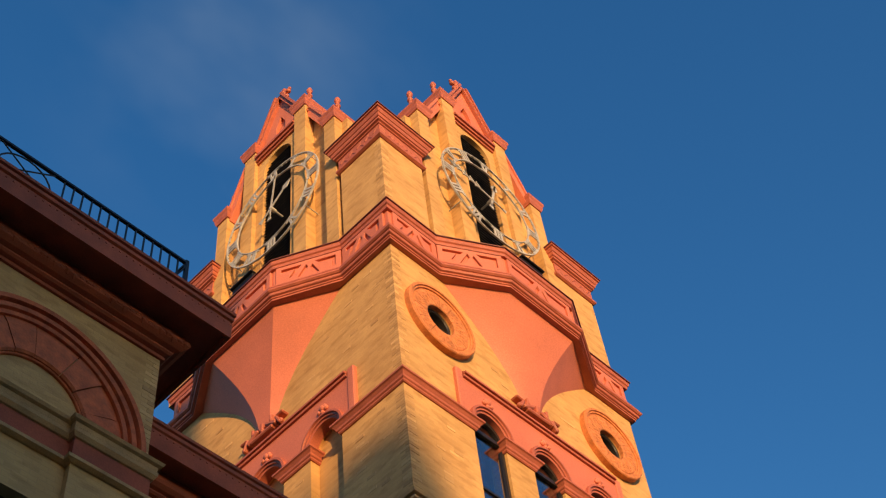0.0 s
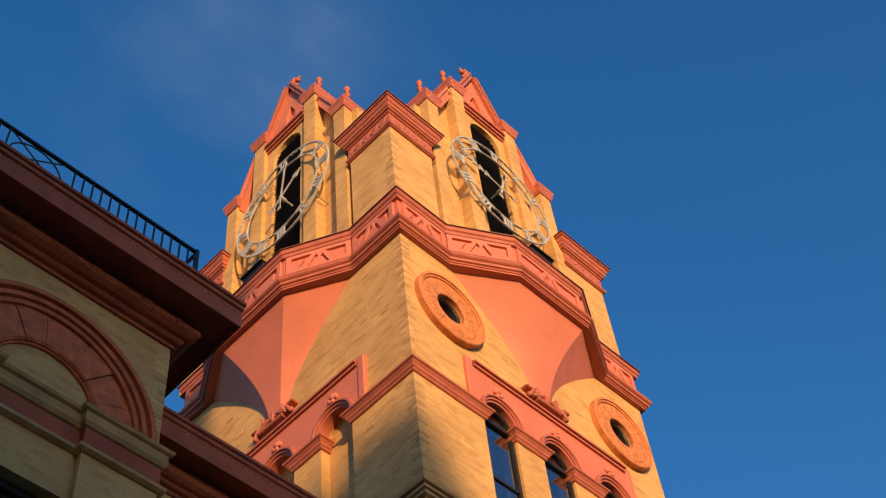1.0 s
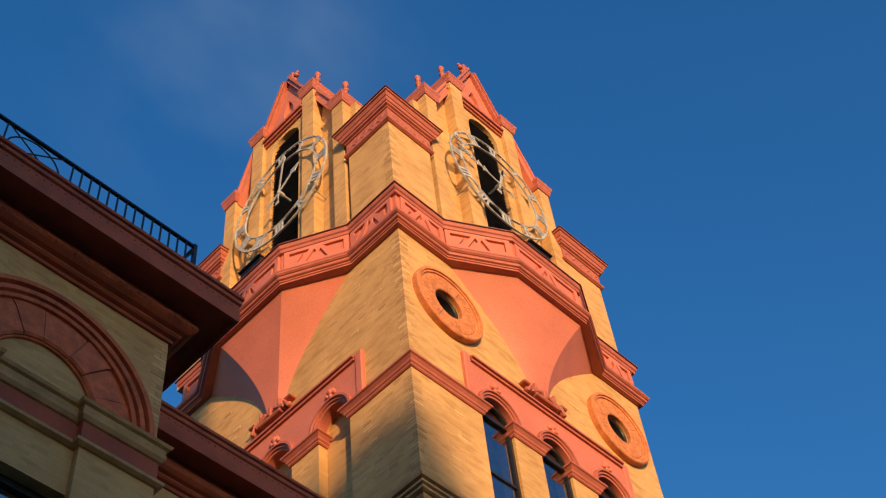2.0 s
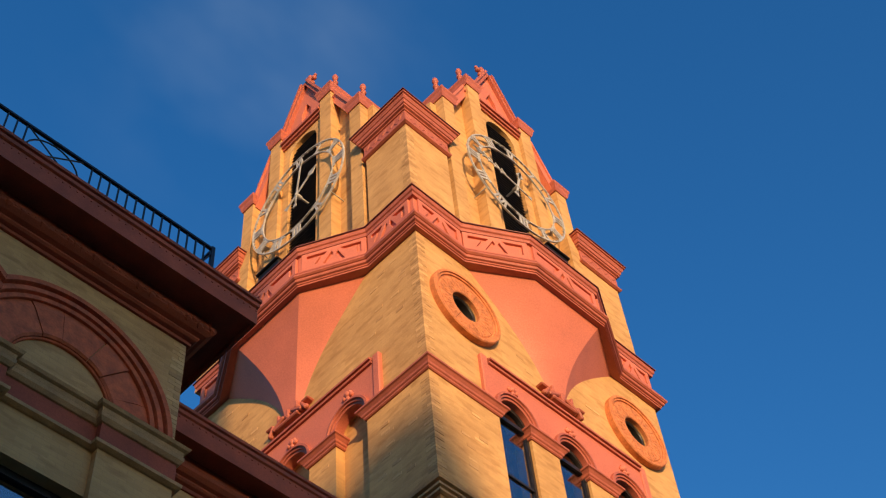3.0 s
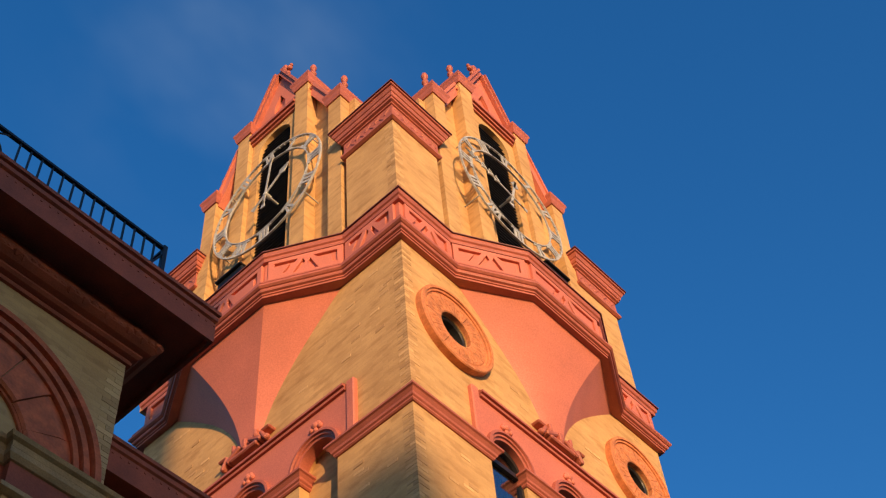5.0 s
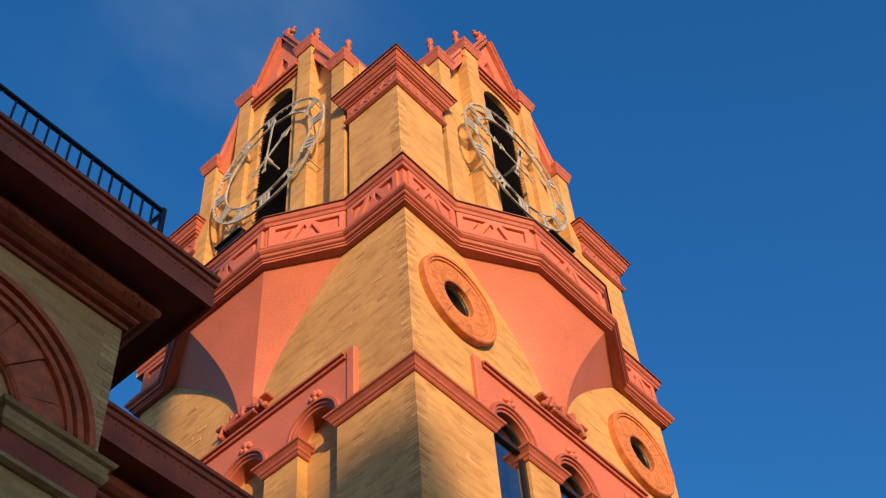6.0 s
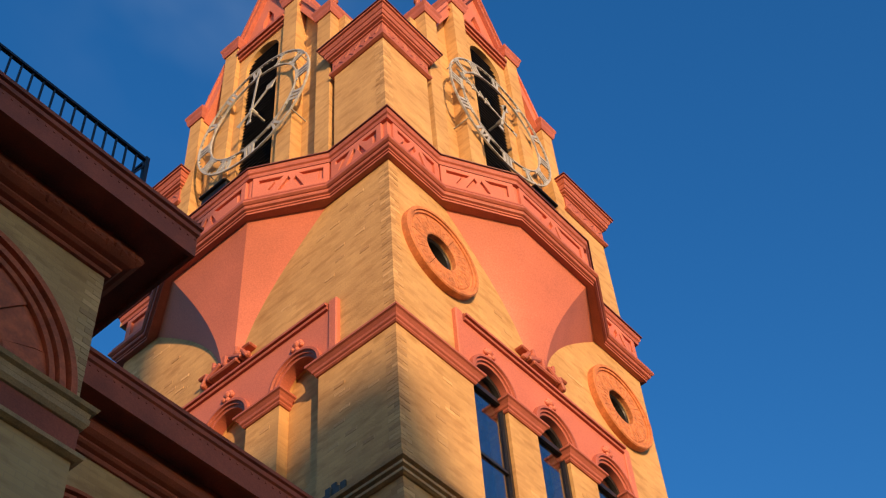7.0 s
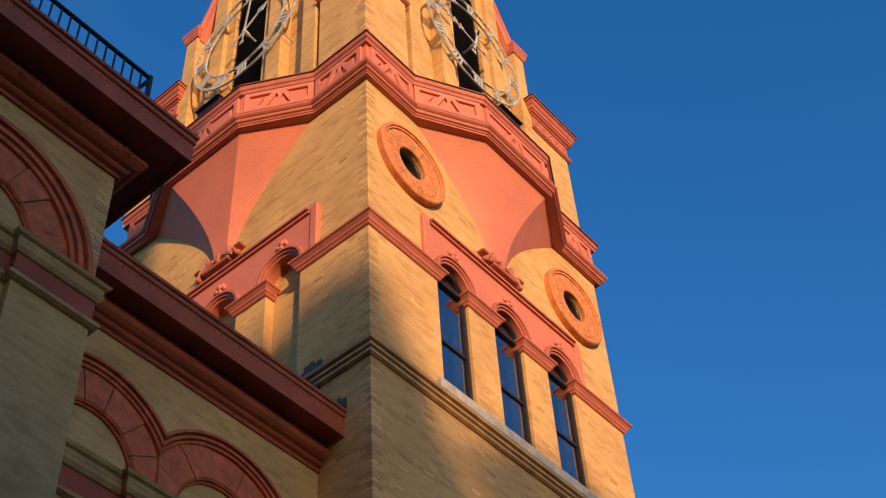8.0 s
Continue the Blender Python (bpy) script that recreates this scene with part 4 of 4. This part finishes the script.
for y0, y1, z0, z1 in ((0.95, 1.35, 16.05, 16.66), (0.45, 0.7, 15.34, 15.58)):
    bm = bmesh.new()
    n = 5
    for i in range(n):
        t0, t1 = y0 + (y1 - y0) * i / n, y0 + (y1 - y0) * (i + 1) / n
        box(bm, (-0.04 - 0.03 * (i % 2), t0, z0 + 0.05 * (i % 3)), (-0.008, t1 + 0.01, z1 - 0.06 * ((i + 1) % 3)))
    part("flashing", bm, LEAD, aisle, "crumpled lead flashing against the tower")

# ---------------------------------------------------------------- projecting wing with a railed roof
WX, WY, WL = -4.55, 0.22, -14.0
wing = thing("church_wing", -9.0, 4.0, 0.15, "shaded buff brick church wing with arched bays and red cornice", "church")
WM = Matrix.Translation((0, WY, 0)) @ FACE
BAYS = [-12.40, -10.34, -8.28, -6.22]
PILS = [(WL, -13.06)] + [(c + 0.70, c + 1.36) for c in BAYS[:3]] + [(-5.61, WX)]
WING_WALL = arcade(wing, WM, WY, WL, WX, 16.3, BAYS, 14.02, 1.58, 0.74, PILS, 0.55)
bm = bmesh.new()
box(bm, (WX - 0.4, WY + 0.404, 0.15), (WX - 0.004, 7.0, 16.4))
part("wall", bm, BRICK, wing, "shaded buff brick side wall")
bm = bmesh.new()
box(bm, (WL, WY + 0.404, 0.15), (WL + 0.4, 7.0, 16.4))
part("wall", bm, BRICK, wing, "shaded buff brick side wall")
bm = bmesh.new()
box(bm, (WL + 0.4, 6.6, 0.15), (WX - 0.41, 7.0, 16.4))
part("wall", bm, BRICK, wing, "shaded buff brick rear wall")
part("cornice", sweep([(WL, 7.0), (WL, WY), (WX, WY), (WX, 7.0)], cornice_profile(16.10, 17.03, 0.70), False), WINE, wing, "deep dull red cornice")
bm = box(bmesh.new(), (WL - 0.3, WY - 0.4, 16.9), (WX + 0.4, 7.0, 17.045))
part("roof", bm, LEAD, wing, "flat lead roof")

# cast bed mould: a bumpy leafy roll under the cornice
rng = random.Random(3)
bm = bmesh.new()
x = WX + 0.2
while x > WL:
    tmp = bmesh.new()
    bmesh.ops.create_icosphere(tmp, subdivisions=1, radius=0.07)
    merge(bm, tmp, Matrix.Translation((x, WY - 0.235 + rng.uniform(-0.012, 0.012), 16.365 + rng.uniform(-0.012, 0.012))) @ Matrix.Diagonal((1.2, 0.9, 1.0, 1)))
    x -= 0.10
part("bed_ornament", bm, WINE, wing, "bumpy carved leaf roll under the cornice", kind="stuff")

# studs under the gutter lips
for owner, x0, x1, y, z in ((wing, WL, WX + 0.63, WY - 0.656, 16.775), (aisle, -4.5, -0.05, AISLE_Y - 0.496, 15.095)):
    verts, faces = [], []
    x = x1
    while x > x0:
        i = len(verts)
        verts += [(x + a, y + b, z + c) for a, b, c in ((-0.014, 0, -0.014), (0.014, 0, -0.014), (0.014, 0, 0.014), (-0.014, 0, 0.014), (-0.01, -0.01, -0.01), (0.01, -0.01, -0.01), (0.01, -0.01, 0.01), (-0.01, -0.01, 0.01))]
        faces += [tuple(i + k for k in f) for f in ((4, 5, 6, 7), (0, 1, 5, 4), (1, 2, 6, 5), (2, 3, 7, 6), (3, 0, 4, 7))]
        x -= 0.11
    me = bpy.data.meshes.new("studding")
    me.from_pydata(verts, [], faces)
    me.materials.append(WINE)
    part("studding", me, WINE, owner, "fine row of studs along the fascia", kind="stuff")

# railing
RY, RZ, RT = -0.30, 17.03, 17.71
rail = thing("roof_railing", -8, RY, RZ, "black wrought iron railing along the roof edge", "railing")
RX = -4.65
for name, z in (("top_rail", RT), ("lower_rail", RZ + 0.1)):
    part(name, box(bmesh.new(), (WL, RY - 0.025, z - 0.02), (RX, RY + 0.025, z + 0.02)), IRON, rail)
for x in (RX, RX - 4.6, RX - 9.0):
    part("post", box(bmesh.new(), (x - 0.03, RY - 0.03, RZ - 0.03), (x + 0.03, RY + 0.03, RT + 0.05), 0.006), IRON, rail)
part("return_rail", box(bmesh.new(), (RX - 0.02, RY, RT - 0.02), (RX + 0.02, 6.5, RT + 0.02)), IRON, rail)
part("brace", tube([(RX - 0.28, RY, RZ - 0.02), (RX, RY, RT - 0.08)], 0.015), IRON, rail)
bal = bpy.data.meshes.new("baluster")
tmp = box(bmesh.new(), (-0.011, -0.011, RZ - 0.02), (0.011, 0.011, RT))
tmp.to_mesh(bal)
tmp.free()
bal.materials.append(IRON)
x, n = RX - 0.147, 0
while x > WL + 0.2:
    if n % 15 == 14:
        w = 0.88
        a, b = x + 0.02, x - w
        mid = (a + b) / 2
        for p in ([(a, RY, RZ), (b, RY, RT)], [(b, RY, RZ), (a, RY, RT)]):
            part("diagonal", tube(p, 0.012), IRON, rail)
        part("scroll_arc", tube([(mid + 0.42 * math.cos(t * math.pi / 12), RY, RZ + 0.14 + 0.46 * math.sin(t * math.pi / 12)) for t in range(13)], 0.013), IRON, rail)
        x = b
    else:
        part("baluster", bal, IRON, rail, m=Matrix.Translation((x, RY, 0)))
        x -= 0.147
    n += 1

# ---------------------------------------------------------------- what throws the evening shade: a house and a tree across the street
AX, AY = Vector((SUN_AZ[0], SUN_AZ[1])), Vector((-SUN_AZ[1], SUN_AZ[0]))


def across(d, u):
    """A plan point d metres towards the sun from the tower's corner and u metres across."""
    q = AX * d + AY * u
    return q.x, q.y


turn = math.atan2(AY.y, AY.x)
hx, hy = across(80, 0.0)
house = thing("town_house", hx, hy, 0.0, "plain plastered town house with a steep hipped roof", "house")
HM = Matrix.Translation((hx, hy, 0)) @ Matrix.Rotation(turn, 4, "Z")
bm = box(bmesh.new(), (-36, -6, 0), (6.0, 6, 16.2))
bmesh.ops.transform(bm, matrix=HM, verts=bm.verts)
part("wall", bm, PLASTER, house, "plain plastered wall")
bm = bmesh.new()
solid(bm, [(-36.4, -6.4, 16.0), (6.4, -6.4, 16.0), (6.4, 6.4, 16.0), (-36.4, 6.4, 16.0), (-34, 0, 28.2), (0.0, 0, 28.2)],
      [(3, 2, 1, 0), (0, 1, 5, 4), (1, 2, 5), (2, 3, 4, 5), (3, 0, 4)])
bmesh.ops.transform(bm, matrix=HM, verts=bm.verts)
part("roof", bm, ROOF, house, "steep hipped roof")


def tree(d, u, height, spread, seed):
    rng = random.Random(seed)
    x, y = across(d, u)
    ob = thing("street_tree", x, y, 0, "broad leafy street tree across the street", "tree", "street trees")
    bm = bmesh.new()

    def limb(a, b, r0, r1, n=7):
        axis = (b - a).normalized()
        s = axis.orthogonal().normalized()
        t = axis.cross(s)
        rows = [[bm.verts.new(p + (s * math.cos(2 * math.pi * i / n) + t * math.sin(2 * math.pi * i / n)) * r) for i in range(n)] for p, r in ((a, r0), (b, r1))]
        for i in range(n):
            bm.faces.new((rows[0][i], rows[0][(i + 1) % n], rows[1][(i + 1) % n], rows[1][i]))

    base = Vector((x, y, 0))
    fork = base + Vector((0, 0, height * 0.45))
    limb(base, fork, 0.42, 0.28)
    tips = []
    for i in range(9):
        a = i * 2.4 + rng.random()
        b = fork + Vector((math.cos(a) * spread * rng.uniform(0.4, 0.9), math.sin(a) * spread * rng.uniform(0.4, 0.9), height * rng.uniform(0.12, 0.45)))
        limb(fork - Vector((0, 0, 1)), b, 0.16, 0.04, 5)
        tips.append(b)
    part("trunk", bm, BARK, ob, "tapered trunk with limbs")
    verts, faces = [], []
    for tip in tips + [fork + Vector((0, 0, height * 0.42)), fork + Vector((0, 0, height * 0.2))]:
        for _ in range(380):
            c = tip + Vector((rng.gauss(0, 1), rng.gauss(0, 1), rng.gauss(0, 0.8))) * spread * 0.24
            s = rng.uniform(0.12, 0.24)
            q = Euler((rng.uniform(0, 6), rng.uniform(0, 6), rng.uniform(0, 6))).to_matrix()
            i = len(verts)
            verts += [c + q @ Vector(v) for v in ((-s, 0, 0), (0, -s * 0.5, s * 0.1), (s, 0, 0), (0, s * 0.5, s * 0.1))]
            faces.append((i, i + 1, i + 2, i + 3))
    me = bpy.data.meshes.new("crown")
    me.from_pydata(verts, [], faces)
    me.materials.append(LEAF)
    part("crown", me, LEAF, ob, "uneven crown of small leaves", kind="stuff")


tree(60, 4.0, 26.7, 2.4, 5)

# unseen blocks added across the street behind the eye, to cut sky light on the walls
row = thing("sky_block_house", -12, -17, 0, "unseen plain plastered block added across the street to cut sky light", "house")
part("wall", box(bmesh.new(), (-14.5, -19.2, 0), (-10.4, -15.5, 18.6)), PLASTER, row, "plain plastered wall")
part("roof", box(bmesh.new(), (-14.5, -19.5, 18.6), (-10.1, -15.2, 18.9), 0.05), ROOF, row, "flat roof with eaves")
tall = thing("tall_sky_block", -28, -15, 0, "unseen tall plastered block added across the street to cut sky light", "house")
part("wall", box(bmesh.new(), (-44, -19.2, 0), (-14.6, -12.0, 27)), PLASTER, tall, "plain plastered wall")
part("roof", box(bmesh.new(), (-44.3, -19.5, 27), (-14.3, -11.7, 27.4), 0.05), ROOF, tall, "flat roof with eaves")
low = thing("sky_block_house", 8, -26, 0, "unseen low plastered block added across the street to cut sky light", "house")
part("wall", box(bmesh.new(), (-9.0, -34, 0), (30, -22, 13.0)), PLASTER, low, "plain plastered wall")
part("roof", box(bmesh.new(), (-9.0, -34.3, 13.0), (30.3, -21.7, 13.4), 0.05), ROOF, low, "flat roof with eaves")

# ---------------------------------------------------------------- single bricks: toothed corners, and odd bricks that stand proud
ROW = 0.075


def brick_mesh(lx, ly, lz):
    bm = box(bmesh.new(), (0, 0, 0), (lx, ly, lz), 0.004)
    bmesh.ops.recalc_face_normals(bm, faces=bm.faces)
    me = bpy.data.meshes.new("brick")
    bm.to_mesh(me)
    bm.free()
    me.materials.append(BRICK_ONE)
    return me


rng = random.Random(11)
LONG_X, LONG_Y = brick_mesh(0.212, 0.106, 0.0725), brick_mesh(0.106, 0.212, 0.0725)
for z0, z1, x, y, owner in ((12.9, 16.1, 0, 0, TOWER_WALL[0]), (16.6, 18.85, 0, 0, TOWER_WALL[0]), (19.2, 22.95, 0, 0, TOWER_WALL[0]), (24.4, 26.98, 0, 0, TOWER_WALL[0])):
    for i in range(round(z0 / ROW), int(z1 / ROW)):
        m = pose(x - rng.uniform(0.002, 0.007), y - rng.uniform(0.002, 0.007), i * ROW, 0, 0, rng.uniform(-0.8, 0.8))
        part("brick", LONG_X if i % 2 else LONG_Y, BRICK_ONE, owner, m=m)
for i in range(round(14.2 / ROW), int(16.25 / ROW)):
    m = pose(WX - (0.212 if i % 2 else 0.106) + rng.uniform(0.002, 0.007), WY - rng.uniform(0.002, 0.007), i * ROW)
    part("brick", LONG_X if i % 2 else LONG_Y, BRICK_ONE, WING_WALL, m=m)
FLAT = brick_mesh(0.205, 0.05, 0.066)


def clear_of_openings(u, z):
    if 16.0 < z < 16.7 or 18.75 < z < 20.9:
        return False
    if any(abs(u + 0.1 - c) < h + 0.25 for c, h in WIN) and 16.4 < z < 19.8:
        return False
    h = float(np.interp(z, [a for a, b in HALF], [b for a, b in HALF])) if z > 20.4 else 0.0
    return abs(u + 0.1 - C) > h + 0.3 if z > 20.4 else True


for k in (0, 1):
    made = 0
    while made < 150:
        row = rng.randint(round(13.2 / ROW), int(22.8 / ROW))
        col = rng.randint(2, 30)
        u, z = col * 0.215 + (0.1 if row % 2 else 0), row * ROW
        if not clear_of_openings(u, z):
            continue
        if k == 0 and any(math.hypot(u + 0.1 - ru, z - Z_ROUND) < 1.1 for ru in (ROUND_U, S - ROUND_U)):
            continue
        proud = rng.uniform(0.002, 0.009)
        m = side(k) @ Matrix.Translation((u, z, proud)) @ FACE.inverted()
        part("brick", FLAT, BRICK_ONE, TOWER_WALL[k], m=m)
        made += 1
